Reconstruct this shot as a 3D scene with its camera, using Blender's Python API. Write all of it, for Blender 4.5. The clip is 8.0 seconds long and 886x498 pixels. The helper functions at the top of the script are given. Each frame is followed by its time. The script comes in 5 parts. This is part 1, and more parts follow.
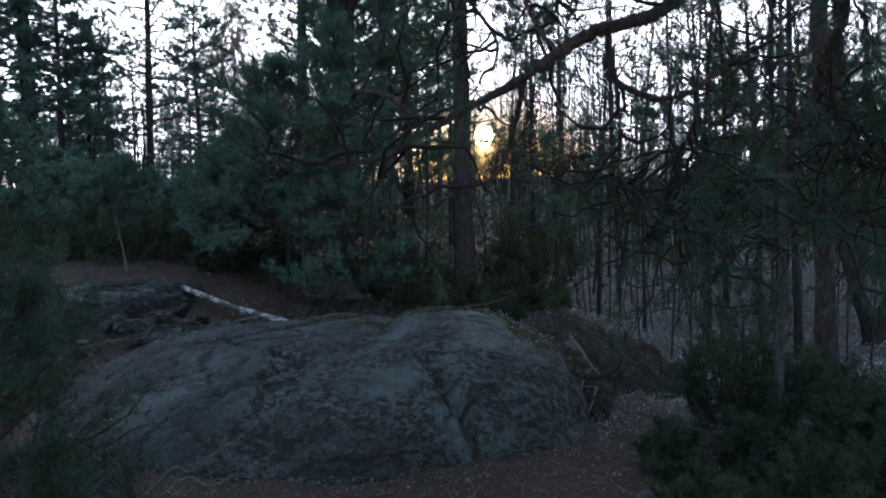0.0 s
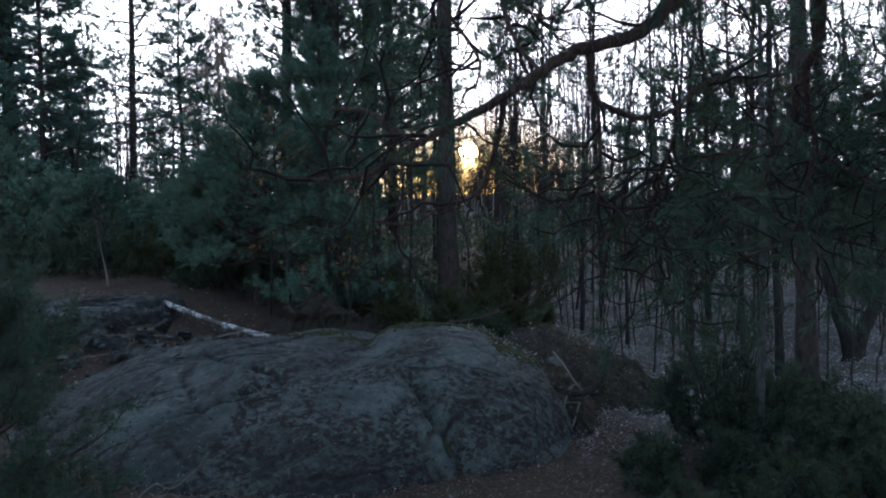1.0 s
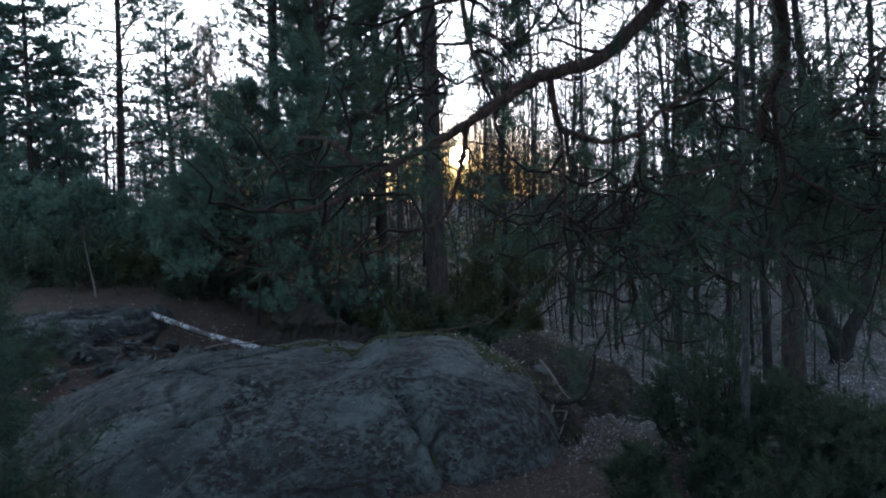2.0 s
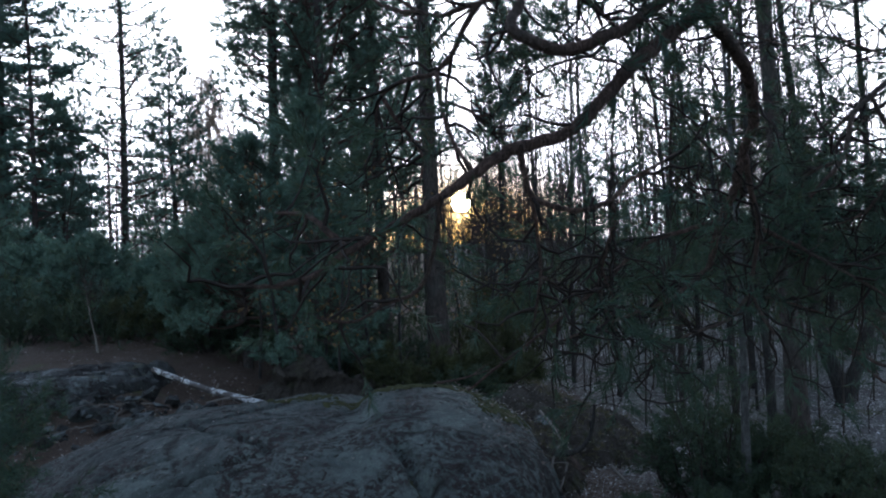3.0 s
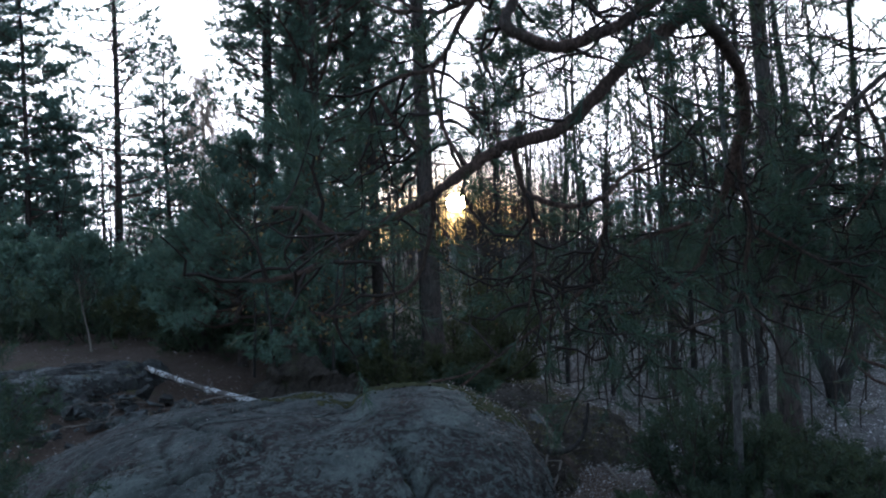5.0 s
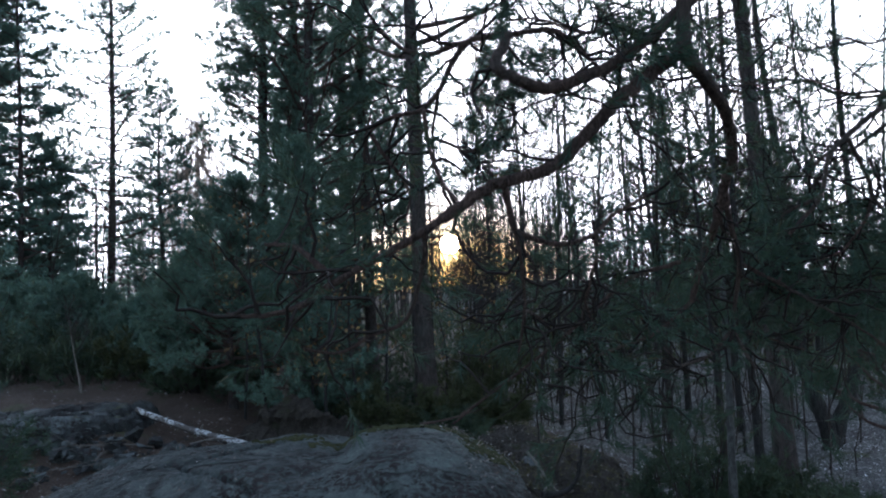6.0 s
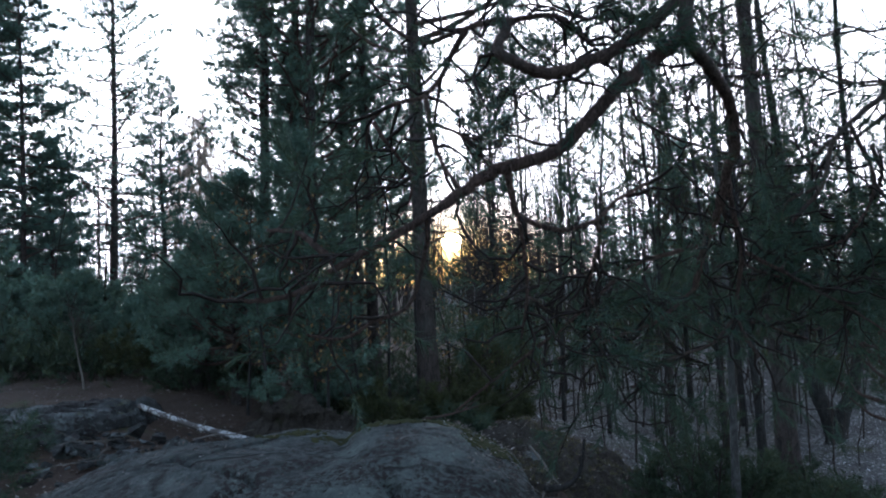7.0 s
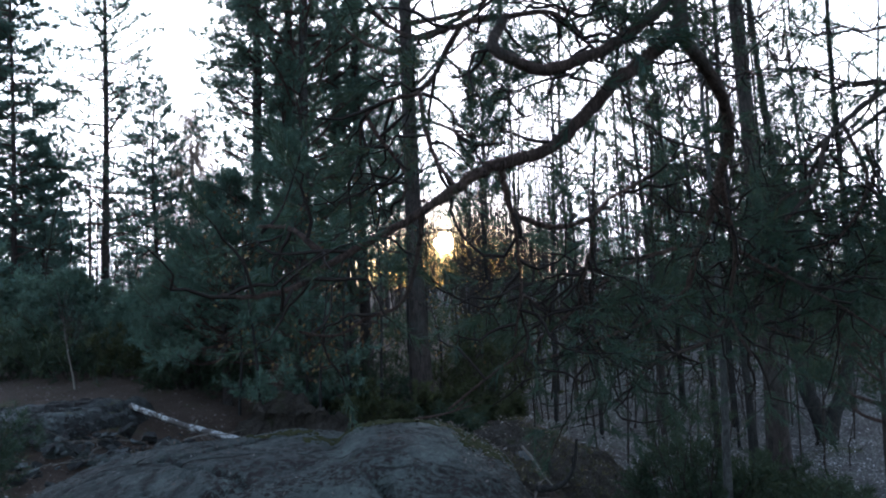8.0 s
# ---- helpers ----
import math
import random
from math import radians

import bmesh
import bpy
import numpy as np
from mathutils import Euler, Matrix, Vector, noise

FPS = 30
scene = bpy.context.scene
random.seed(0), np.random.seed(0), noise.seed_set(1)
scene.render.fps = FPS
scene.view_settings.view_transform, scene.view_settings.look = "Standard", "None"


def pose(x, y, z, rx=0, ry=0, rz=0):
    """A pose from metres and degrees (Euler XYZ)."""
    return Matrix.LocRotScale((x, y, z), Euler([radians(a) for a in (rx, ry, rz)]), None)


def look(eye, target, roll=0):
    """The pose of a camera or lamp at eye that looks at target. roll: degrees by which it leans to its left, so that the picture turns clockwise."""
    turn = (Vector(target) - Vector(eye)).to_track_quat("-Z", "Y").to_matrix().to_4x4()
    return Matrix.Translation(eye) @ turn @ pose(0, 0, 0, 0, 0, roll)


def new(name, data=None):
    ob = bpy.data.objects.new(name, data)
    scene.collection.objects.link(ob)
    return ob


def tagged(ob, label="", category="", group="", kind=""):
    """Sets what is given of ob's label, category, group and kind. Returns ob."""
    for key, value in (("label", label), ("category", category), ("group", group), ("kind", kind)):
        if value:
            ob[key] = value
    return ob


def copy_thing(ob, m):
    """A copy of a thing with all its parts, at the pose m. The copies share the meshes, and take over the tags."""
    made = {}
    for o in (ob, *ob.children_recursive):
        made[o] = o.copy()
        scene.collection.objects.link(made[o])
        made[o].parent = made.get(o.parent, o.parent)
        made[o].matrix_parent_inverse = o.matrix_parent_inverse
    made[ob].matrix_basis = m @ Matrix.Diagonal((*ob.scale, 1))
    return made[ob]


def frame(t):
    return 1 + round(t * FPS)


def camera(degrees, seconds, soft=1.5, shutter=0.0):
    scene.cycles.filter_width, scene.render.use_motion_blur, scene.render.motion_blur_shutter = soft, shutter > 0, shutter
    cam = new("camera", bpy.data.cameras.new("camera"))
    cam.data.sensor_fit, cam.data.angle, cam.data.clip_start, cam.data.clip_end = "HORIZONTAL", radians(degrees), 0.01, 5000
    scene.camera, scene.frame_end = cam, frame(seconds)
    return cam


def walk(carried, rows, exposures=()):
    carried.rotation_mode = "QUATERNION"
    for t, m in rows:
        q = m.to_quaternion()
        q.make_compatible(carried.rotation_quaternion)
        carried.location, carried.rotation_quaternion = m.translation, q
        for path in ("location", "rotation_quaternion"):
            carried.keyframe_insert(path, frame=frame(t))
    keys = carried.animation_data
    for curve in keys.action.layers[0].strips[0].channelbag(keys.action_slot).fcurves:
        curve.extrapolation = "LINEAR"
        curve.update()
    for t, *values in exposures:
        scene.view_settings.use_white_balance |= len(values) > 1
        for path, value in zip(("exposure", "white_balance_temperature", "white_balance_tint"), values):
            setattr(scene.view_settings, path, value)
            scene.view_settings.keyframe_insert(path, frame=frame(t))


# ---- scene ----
cam = camera(56.5, 8.0, soft=2.0)
PATH = [
    (0, (-0.000, 0.000, 1.680), (-0.000, 1.995, 1.540), -1.20),
    (0.5, (-0.001, -0.000, 1.679), (0.005, 1.995, 1.539), -0.81),
    (1, (0.004, -0.007, 1.682), (0.043, 1.990, 1.579), -0.95),
    (1.2, (0.003, -0.013, 1.684), (0.057, 1.985, 1.609), -0.51),
    (2.3, (0.078, -0.007, 1.738), (0.130, 1.990, 1.640), -2.39),
    (2.5, (0.090, -0.018, 1.746), (0.137, 1.980, 1.675), -2.71),
    (3, (0.104, -0.043, 1.765), (0.157, 1.956, 1.783), -2.70),
    (3.5, (0.105, -0.059, 1.769), (0.167, 1.940, 1.805), -2.69),
    (4, (0.106, -0.059, 1.765), (0.170, 1.940, 1.789), -2.58),
    (5.5, (0.103, -0.053, 1.752), (0.173, 1.946, 1.769), -2.64),
    (6, (0.107, -0.068, 1.746), (0.193, 1.926, 1.864), -2.45),
    (6.5, (0.108, -0.070, 1.732), (0.187, 1.925, 1.855), -2.57),
    (7, (0.105, -0.067, 1.723), (0.186, 1.928, 1.836), -2.59),
    (7.5, (0.101, -0.067, 1.719), (0.192, 1.928, 1.839), -2.36),
    (8, (0.103, -0.059, 1.716), (0.202, 1.936, 1.830), -2.43),
]
from mathutils.bvhtree import BVHTree

walk(cam, [(t, look(eye, target, roll)) for t, eye, target, roll in PATH], [(0.0, 2.68, 5400, 10), (4.0, 2.78, 5400, 10), (6.0, 2.88, 5400, 10), (8.0, 2.90, 5400, 10)])

# ---------------------------------------------------------------- light
SUN_DIR = Vector((5.15, 100.0, 6.55)).normalized()
SUN_ELEV = math.asin(SUN_DIR.z)
SUN_AZ = math.atan2(SUN_DIR.x, SUN_DIR.y)

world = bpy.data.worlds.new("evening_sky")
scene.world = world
world.use_nodes = True
wt = world.node_tree
sky = wt.nodes.new("ShaderNodeTexSky")
sky.sky_type = "NISHITA"
sky.sun_disc = False
sky.sun_elevation = SUN_ELEV
sky.sun_rotation = SUN_AZ
sky.air_density = 0.7
sky.dust_density = 1.6
sky.ozone_density = 1.0
background = wt.nodes["Background"]
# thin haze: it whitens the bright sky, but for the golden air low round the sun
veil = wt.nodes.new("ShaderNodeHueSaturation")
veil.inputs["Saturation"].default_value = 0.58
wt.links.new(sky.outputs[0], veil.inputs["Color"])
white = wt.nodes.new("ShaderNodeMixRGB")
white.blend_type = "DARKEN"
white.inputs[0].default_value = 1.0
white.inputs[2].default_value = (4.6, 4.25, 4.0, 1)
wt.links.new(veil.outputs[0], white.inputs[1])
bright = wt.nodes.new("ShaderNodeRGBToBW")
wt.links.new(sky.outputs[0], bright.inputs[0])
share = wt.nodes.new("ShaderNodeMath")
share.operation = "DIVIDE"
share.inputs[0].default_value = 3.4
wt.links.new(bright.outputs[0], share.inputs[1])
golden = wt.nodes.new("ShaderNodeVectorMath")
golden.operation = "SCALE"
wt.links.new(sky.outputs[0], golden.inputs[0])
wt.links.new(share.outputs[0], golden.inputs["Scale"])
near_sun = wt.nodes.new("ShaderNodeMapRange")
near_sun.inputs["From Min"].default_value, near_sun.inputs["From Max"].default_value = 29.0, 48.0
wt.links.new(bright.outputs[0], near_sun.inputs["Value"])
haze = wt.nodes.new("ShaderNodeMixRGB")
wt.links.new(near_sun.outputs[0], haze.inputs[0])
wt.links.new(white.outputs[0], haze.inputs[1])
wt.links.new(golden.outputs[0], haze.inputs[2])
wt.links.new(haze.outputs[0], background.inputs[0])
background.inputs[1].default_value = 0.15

lamp = bpy.data.lights.new("sunlight", "SUN")
lamp.energy = 4.0
lamp.angle = radians(0.6)
lamp.color = (1.0, 0.72, 0.42)
sun_lamp = new("sunlight", lamp)
sun_lamp.matrix_world = look(SUN_DIR * 50, (0, 0, 0))

# ---------------------------------------------------------------- materials


class Nodes:
    """Short calls to build a node material."""

    def __init__(self, name):
        self.mat = bpy.data.materials.new(name)
        self.mat.use_nodes = True
        self.tree = self.mat.node_tree
        self.shader = self.tree.nodes["Principled BSDF"]
        self.coord = self.tree.nodes.new("ShaderNodeTexCoord").outputs["Object"]

    def put(self, socket, value):
        if isinstance(value, bpy.types.NodeSocket):
            self.tree.links.new(value, socket)
        else:
            socket.default_value = value

    def mapped(self, sx, sy, sz):
        n = self.tree.nodes.new("ShaderNodeMapping")
        self.put(n.inputs["Vector"], self.coord)
        n.inputs["Scale"].default_value = (sx, sy, sz)
        return n.outputs[0]

    def noise(self, scale, detail=4, rough=0.6, vector=None, bend=0.0):
        n = self.tree.nodes.new("ShaderNodeTexNoise")
        self.put(n.inputs["Vector"], vector or self.coord)
        n.inputs["Scale"].default_value, n.inputs["Detail"].default_value = scale, detail
        n.inputs["Roughness"].default_value, n.inputs["Distortion"].default_value = rough, bend
        return n.outputs[0]

    def noise_colour(self, scale, vector):
        n = self.tree.nodes.new("ShaderNodeTexNoise")
        self.put(n.inputs["Vector"], vector)
        n.inputs["Scale"].default_value = scale
        return n.outputs[1]

    def cells(self, scale, vector=None, feature="F1"):
        n = self.tree.nodes.new("ShaderNodeTexVoronoi")
        n.feature = feature
        self.put(n.inputs["Vector"], vector or self.coord)
        n.inputs["Scale"].default_value = scale
        return n.outputs["Distance"]

    def ramp(self, fac, *stops):
        n = self.tree.nodes.new("ShaderNodeValToRGB")
        self.put(n.inputs[0], fac)
        el = n.color_ramp.elements
        while len(el) < len(stops):
            el.new(0.5)
        for e, (pos, col) in zip(el, stops):
            e.position = pos
            e.color = (*col, 1) if isinstance(col, tuple) else (col, col, col, 1)
        return n.outputs[0]

    def mix(self, fac, a, b, kind="MIX"):
        n = self.tree.nodes.new("ShaderNodeMix")
        n.data_type, n.blend_type = "RGBA", kind
        self.put(n.inputs[0], fac)
        for s, v in ((n.inputs[6], a), (n.inputs[7], b)):
            self.put(s, (*v, 1) if isinstance(v, tuple) else v)
        return n.outputs[2]

    def maths(self, kind, a, b=0.0):
        n = self.tree.nodes.new("ShaderNodeMath")
        n.operation = kind
        self.put(n.inputs[0], a)
        self.put(n.inputs[1], b)
        return n.outputs[0]

    def bump(self, height, strength, distance):
        n = self.tree.nodes.new("ShaderNodeBump")
        self.put(n.inputs["Height"], height)
        n.inputs["Strength"].default_value, n.inputs["Distance"].default_value = strength, distance
        self.put(self.shader.inputs["Normal"], n.outputs[0])

    def island(self):
        return self.tree.nodes.new("ShaderNodeNewGeometry").outputs["Random Per Island"]

    def up(self):
        n = self.tree.nodes.new("ShaderNodeSeparateXYZ")
        self.put(n.inputs[0], self.tree.nodes.new("ShaderNodeNewGeometry").outputs["Normal"])
        return n.outputs[2]

    def done(self, colour, rough=0.8, spec=0.3, thin=0.0, thin_colour=None):
        self.put(self.shader.inputs["Base Color"], (*colour, 1) if isinstance(colour, tuple) else colour)
        self.put(self.shader.inputs["Roughness"], rough)
        self.put(self.shader.inputs["Specular IOR Level"], spec)
        if thin:
            t = self.tree.nodes.new("ShaderNodeBsdfTranslucent")
            self.put(t.inputs[0], thin_colour if thin_colour is not None else colour)
            m = self.tree.nodes.new("ShaderNodeMixShader")
            m.inputs[0].default_value = thin
            self.tree.links.new(self.shader.outputs[0], m.inputs[1])
            self.tree.links.new(t.outputs[0], m.inputs[2])
            self.tree.links.new(m.outputs[0], self.tree.nodes["Material Output"].inputs[0])
        return self.mat


def make_needles(name, dark, light, dry):
    n = Nodes(name)
    c = n.ramp(n.island(), (0.0, dark), (0.75, light), (0.97, light), (1.0, dry))
    c = n.mix(n.ramp(n.noise(1.3, 2), (0.35, 0.0), (0.65, 1.0)), c, n.mix(0.5, c, dark), "MIX")
    return n.done(c, 0.6, 0.2, 0.3, n.mix(0.5, c, (0.14, 0.15, 0.04)))


def make_bark(name, deep, plate, tint, scale, stretch):
    n = Nodes(name)
    v = n.mapped(1, 1, stretch)
    bent = n.mix(0.12, v, n.noise_colour(scale * 0.5, v))
    plates = n.noise(scale, 6, 0.7, bent, 0.8)
    cracks = n.cells(scale * 1.3, bent, "DISTANCE_TO_EDGE")
    grain = n.noise(scale * 4, 5, 0.7, v)
    c = n.mix(n.ramp(plates, (0.38, 0.0), (0.6, 1.0)), deep, n.mix(grain, plate, tint))
    c = n.mix(n.ramp(cracks, (0.0, 0.55), (0.07, 0.0)), c, deep)
    c = n.mix(n.ramp(n.noise(2.2, 3), (0.5, 0.0), (0.7, 0.5)), c, (0.065, 0.07, 0.062))
    n.bump(n.maths("ADD", plates, n.maths("MULTIPLY", grain, 0.4)), 1.0, 0.02)
    return n.done(c, 0.9, 0.2)


def make_rock(name, base, pale, moss_share, crusted=1.0):
    n = Nodes(name)
    speck = n.noise(120, 3, 0.7)
    cloud = n.noise(1.1, 6, 0.62, bend=0.6)
    c = n.mix(n.ramp(cloud, (0.4, 0.0), (0.6, 1.0)), base, pale)
    c = n.mix(n.ramp(n.noise(16, 6, 0.7), (0.36, 0.55), (0.56, 0.0)), c, n.mix(0.6, c, (0.03, 0.03, 0.03)))
    c = n.mix(n.ramp(speck, (0.36, 0.5), (0.52, 0.0)), c, (0.03, 0.03, 0.03))
    c = n.mix(n.ramp(speck, (0.62, 0.0), (0.72, 0.5)), c, (0.24, 0.26, 0.25))
    lichen = n.maths("MULTIPLY", n.ramp(n.noise(32, 6, 0.7), (0.58, 0.0), (0.63, 0.8)), n.ramp(n.noise(2.6, 4), (0.48, 0.0), (0.58, 1.0)))
    c = n.mix(lichen, c, (0.17, 0.19, 0.17))
    patch = n.ramp(n.noise(1.5, 5, 0.7, bend=0.8), (0.45, 0.0), (0.54, 1.0))
    flecks = n.ramp(n.noise(21, 6, 0.72, n.mapped(1, 1.25, 1.25), 0.2), (0.47, 0.0), (0.52, 0.95))
    stray = n.ramp(n.noise(19, 5, 0.65, bend=0.4), (0.6, 0.0), (0.635, 1.0))
    crust = n.maths("MULTIPLY", n.maths("MAXIMUM", n.maths("MULTIPLY", patch, flecks), stray), crusted)
    c = n.mix(crust, c, n.mix(n.noise(45, 4), (0.006, 0.005, 0.005), (0.036, 0.022, 0.020)))
    seams = n.ramp(n.cells(0.9, n.mix(0.22, n.mapped(1, 1.9, 1), n.noise_colour(2.5, n.mapped(1, 1, 1))), "DISTANCE_TO_EDGE"), (0.0, 1.0), (0.026, 0.0))
    seams = n.maths("MULTIPLY", seams, n.ramp(n.noise(3.1, 4), (0.42, 0.0), (0.55, 1.0)))
    c = n.mix(seams, c, (0.014, 0.012, 0.01))
    moss = n.ramp(n.noise(2.0, 7, 0.75), (0.98 - moss_share, 0.0), (1.04 - moss_share, 1.0))
    moss = n.maths("MULTIPLY", moss, n.ramp(n.up(), (0.8, 0.0), (0.95, 1.0)))
    c = n.mix(n.maths("MULTIPLY", moss, 0.85), c, n.mix(n.noise(30, 3), (0.035, 0.04, 0.016), (0.085, 0.08, 0.03)))
    fleck = n.maths("MULTIPLY", n.ramp(n.cells(26), (0.07, 1.0), (0.1, 0.0)), n.ramp(n.noise(4.0, 3), (0.5, 0.0), (0.56, 1.0)))
    c = n.mix(fleck, c, (0.30, 0.31, 0.30))
    height = n.maths("ADD", n.maths("ADD", n.noise(30, 7, 0.7), n.maths("MULTIPLY", n.noise(7, 6, 0.65), 0.35)), n.maths("MULTIPLY", crust, 0.8))
    n.bump(n.maths("SUBTRACT", height, n.maths("MULTIPLY", seams, 1.5)), 1.0, 0.045)
    return n.done(c, n.ramp(n.noise(11, 5, 0.7), (0.35, 0.6), (0.65, 0.88)), 0.32)


PINE_NEEDLES = make_needles("pine_needles", (0.049, 0.083, 0.067), (0.11, 0.18, 0.145), (0.17, 0.11, 0.05))
# pine needles made paler and bluer: distance haze put into the colour
HAZED_NEEDLES = make_needles("hazed_pine_needles", (0.054, 0.094, 0.081), (0.112, 0.188, 0.162), (0.17, 0.12, 0.06))
JUNIPER = make_needles("juniper_needles", (0.015, 0.028, 0.021), (0.036, 0.058, 0.04), (0.10, 0.06, 0.03))
# darker copy of the pine needles: shade put into the colour
SHADED_NEEDLES = make_needles("shaded_pine_needles", (0.017, 0.036, 0.029), (0.038, 0.075, 0.06), (0.14, 0.09, 0.04))
BILBERRY = make_needles("bilberry_twigs", (0.022, 0.028, 0.014), (0.05, 0.055, 0.026), (0.10, 0.06, 0.03))
PINE_BARK = make_bark("pine_bark", (0.015, 0.012, 0.011), (0.05, 0.039, 0.036), (0.07, 0.053, 0.046), 26, 0.35)
LIMB_BARK = make_bark("pine_limb_bark", (0.032, 0.021, 0.017), (0.12, 0.072, 0.055), (0.085, 0.062, 0.053), 60, 0.4)
GREY_BARK = make_bark("grey_bark", (0.011, 0.0095, 0.009), (0.029, 0.026, 0.024), (0.042, 0.038, 0.036), 40, 0.3)
ALDER_BARK = make_bark("alder_bark", (0.034, 0.033, 0.032), (0.075, 0.074, 0.073), (0.10, 0.098, 0.096), 30, 0.6)
TWIG_BARK = Nodes("twig_bark")
TWIG_BARK = TWIG_BARK.done(TWIG_BARK.mix(TWIG_BARK.noise(9, 3), (0.02, 0.016, 0.014), (0.05, 0.039, 0.034)), 0.9, 0.1)
# near twigs darkened below TWIG_BARK to stand as if in shade
SHADED_TWIG = Nodes("shaded_pine_twig_bark")
SHADED_TWIG = SHADED_TWIG.done(SHADED_TWIG.mix(SHADED_TWIG.noise(14, 3), (0.012, 0.010, 0.009), (0.036, 0.028, 0.025)), 0.9, 0.1)
GRANITE = make_rock("granite", (0.030, 0.036, 0.034), (0.105, 0.126, 0.117), 0.36)
# mossy rock, its colour darkened further for shade on fronts and in gaps
SHADED_MOSSY_ROCK = make_rock("shaded_mossy_rock", (0.010, 0.010, 0.010), (0.042, 0.046, 0.046), 0.45)
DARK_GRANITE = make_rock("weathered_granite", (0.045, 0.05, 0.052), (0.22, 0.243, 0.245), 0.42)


def make_birch():
    n = Nodes("birch_bark")
    marks = n.ramp(n.noise(26, 4, 0.7, n.mapped(1, 1, 1)), (0.5, 0.0), (0.57, 1.0))
    rings = n.ramp(n.noise(5, 5, 0.65), (0.5, 0.0), (0.55, 1.0))
    c = n.mix(n.noise(60, 3), (0.24, 0.24, 0.235), (0.46, 0.45, 0.44))
    c = n.mix(n.maths("MAXIMUM", marks, rings), c, (0.06, 0.05, 0.045))
    n.bump(n.noise(50, 5), 0.4, 0.006)
    return n.done(c, 0.7, 0.3)


def make_dead_wood():
    n = Nodes("dead_wood")
    c = n.mix(n.noise(40, 5, 0.7, n.mapped(1, 1, 0.25)), (0.062, 0.052, 0.045), (0.17, 0.15, 0.13))
    n.bump(n.noise(70, 4, 0.7, n.mapped(1, 1, 0.2)), 0.6, 0.006)
    return n.done(c, 0.85, 0.2)


def make_floor():
    n = Nodes("forest_floor")
    crumbs = n.noise(55, 6, 0.75)
    big = n.noise(0.55, 5, 0.6, bend=0.5)
    c = n.mix(n.ramp(crumbs, (0.35, 0.0), (0.65, 1.0)), (0.028, 0.019, 0.014), (0.098, 0.064, 0.045))
    grey = n.mix(n.cells(38), (0.035, 0.033, 0.032), (0.15, 0.145, 0.14))
    side = n.tree.nodes.new("ShaderNodeSeparateXYZ")
    n.put(side.inputs[0], n.coord)
    hollow = n.maths("ADD", n.maths("MULTIPLY", n.maths("SUBTRACT", side.outputs[0], 0.9), 0.35), n.maths("MULTIPLY", big, 1.6))
    c = n.mix(n.ramp(n.maths("MULTIPLY", hollow, 0.5), (0.46, 0.0), (0.68, 0.9)), c, grey)
    moss = n.ramp(n.noise(1.4, 6, 0.7), (0.57, 0.0), (0.66, 0.85))
    c = n.mix(moss, c, n.mix(n.noise(35, 3), (0.03, 0.04, 0.014), (0.08, 0.085, 0.03)))
    n.bump(n.maths("ADD", crumbs, n.noise(9, 4)), 0.9, 0.05)
    return n.done(c, 0.85, 0.25)


def make_leaf():
    n = Nodes("fallen_leaf")
    c = n.ramp(n.island(), (0.0, (0.05, 0.032, 0.022)), (0.35, (0.12, 0.075, 0.05)), (0.6, (0.19, 0.155, 0.135)), (0.9, (0.22, 0.19, 0.17)), (1.0, (0.38, 0.36, 0.35)))
    return n.done(n.mix(n.noise(90, 3), c, n.mix(0.4, c, (0.04, 0.03, 0.02))), 0.5, 0.45)


def make_bank():
    n = Nodes("bank_earth")
    crumbs = n.noise(50, 6, 0.75)
    c = n.mix(n.ramp(crumbs, (0.35, 0.0), (0.65, 1.0)), (0.021, 0.018, 0.015), (0.076, 0.062, 0.050))
    c = n.mix(n.ramp(n.noise(3.0, 6, 0.7), (0.55, 0.0), (0.66, 0.8)), c, n.mix(n.noise(35, 3), (0.02, 0.026, 0.012), (0.055, 0.058, 0.026)))
    n.bump(n.maths("ADD", crumbs, n.noise(9, 4)), 1.0, 0.05)
    return n.done(c, 0.9, 0.2)


def make_hollow_leaf():
    n = Nodes("silvery_fallen_leaf")
    c = n.ramp(n.island(), (0.0, (0.05, 0.042, 0.04)), (0.35, (0.12, 0.105, 0.10)), (0.65, (0.24, 0.225, 0.22)), (0.88, (0.40, 0.39, 0.39)), (1.0, (0.58, 0.57, 0.57)))
    return n.done(n.mix(n.noise(90, 3), c, n.mix(0.4, c, (0.04, 0.03, 0.02))), 0.33, 0.6)


BANK, HOLLOW_LEAF = make_bank(), make_hollow_leaf()
# withered leaves whose orange also stands in for gold glints of sunlight
OAK_LEAF = Nodes("withered_glint_leaf")
OAK_LEAF = OAK_LEAF.done(OAK_LEAF.ramp(OAK_LEAF.island(), (0.0, (0.10, 0.055, 0.025)), (0.6, (0.17, 0.11, 0.05)), (1.0, (0.27, 0.19, 0.08))), 0.6, 0.3, 0.45)
OLD_LEAF = make_needles("old_leaves_on_twigs", (0.05, 0.04, 0.026), (0.11, 0.09, 0.055), (0.2, 0.13, 0.06))
BIRCH, DEAD_WOOD, FLOOR, LEAF = make_birch(), make_dead_wood(), make_floor(), make_leaf()
# birch twigs with golden sunlight painted into the base colour
SUNLIT_TWIG = Nodes("sunlit_birch_twigs")
SUNLIT_TWIG = SUNLIT_TWIG.done(SUNLIT_TWIG.mix(SUNLIT_TWIG.noise(6, 3), (0.32, 0.23, 0.17), (0.52, 0.41, 0.33)), 0.7, 0.3, 0.5)
MOSS = Nodes("moss")
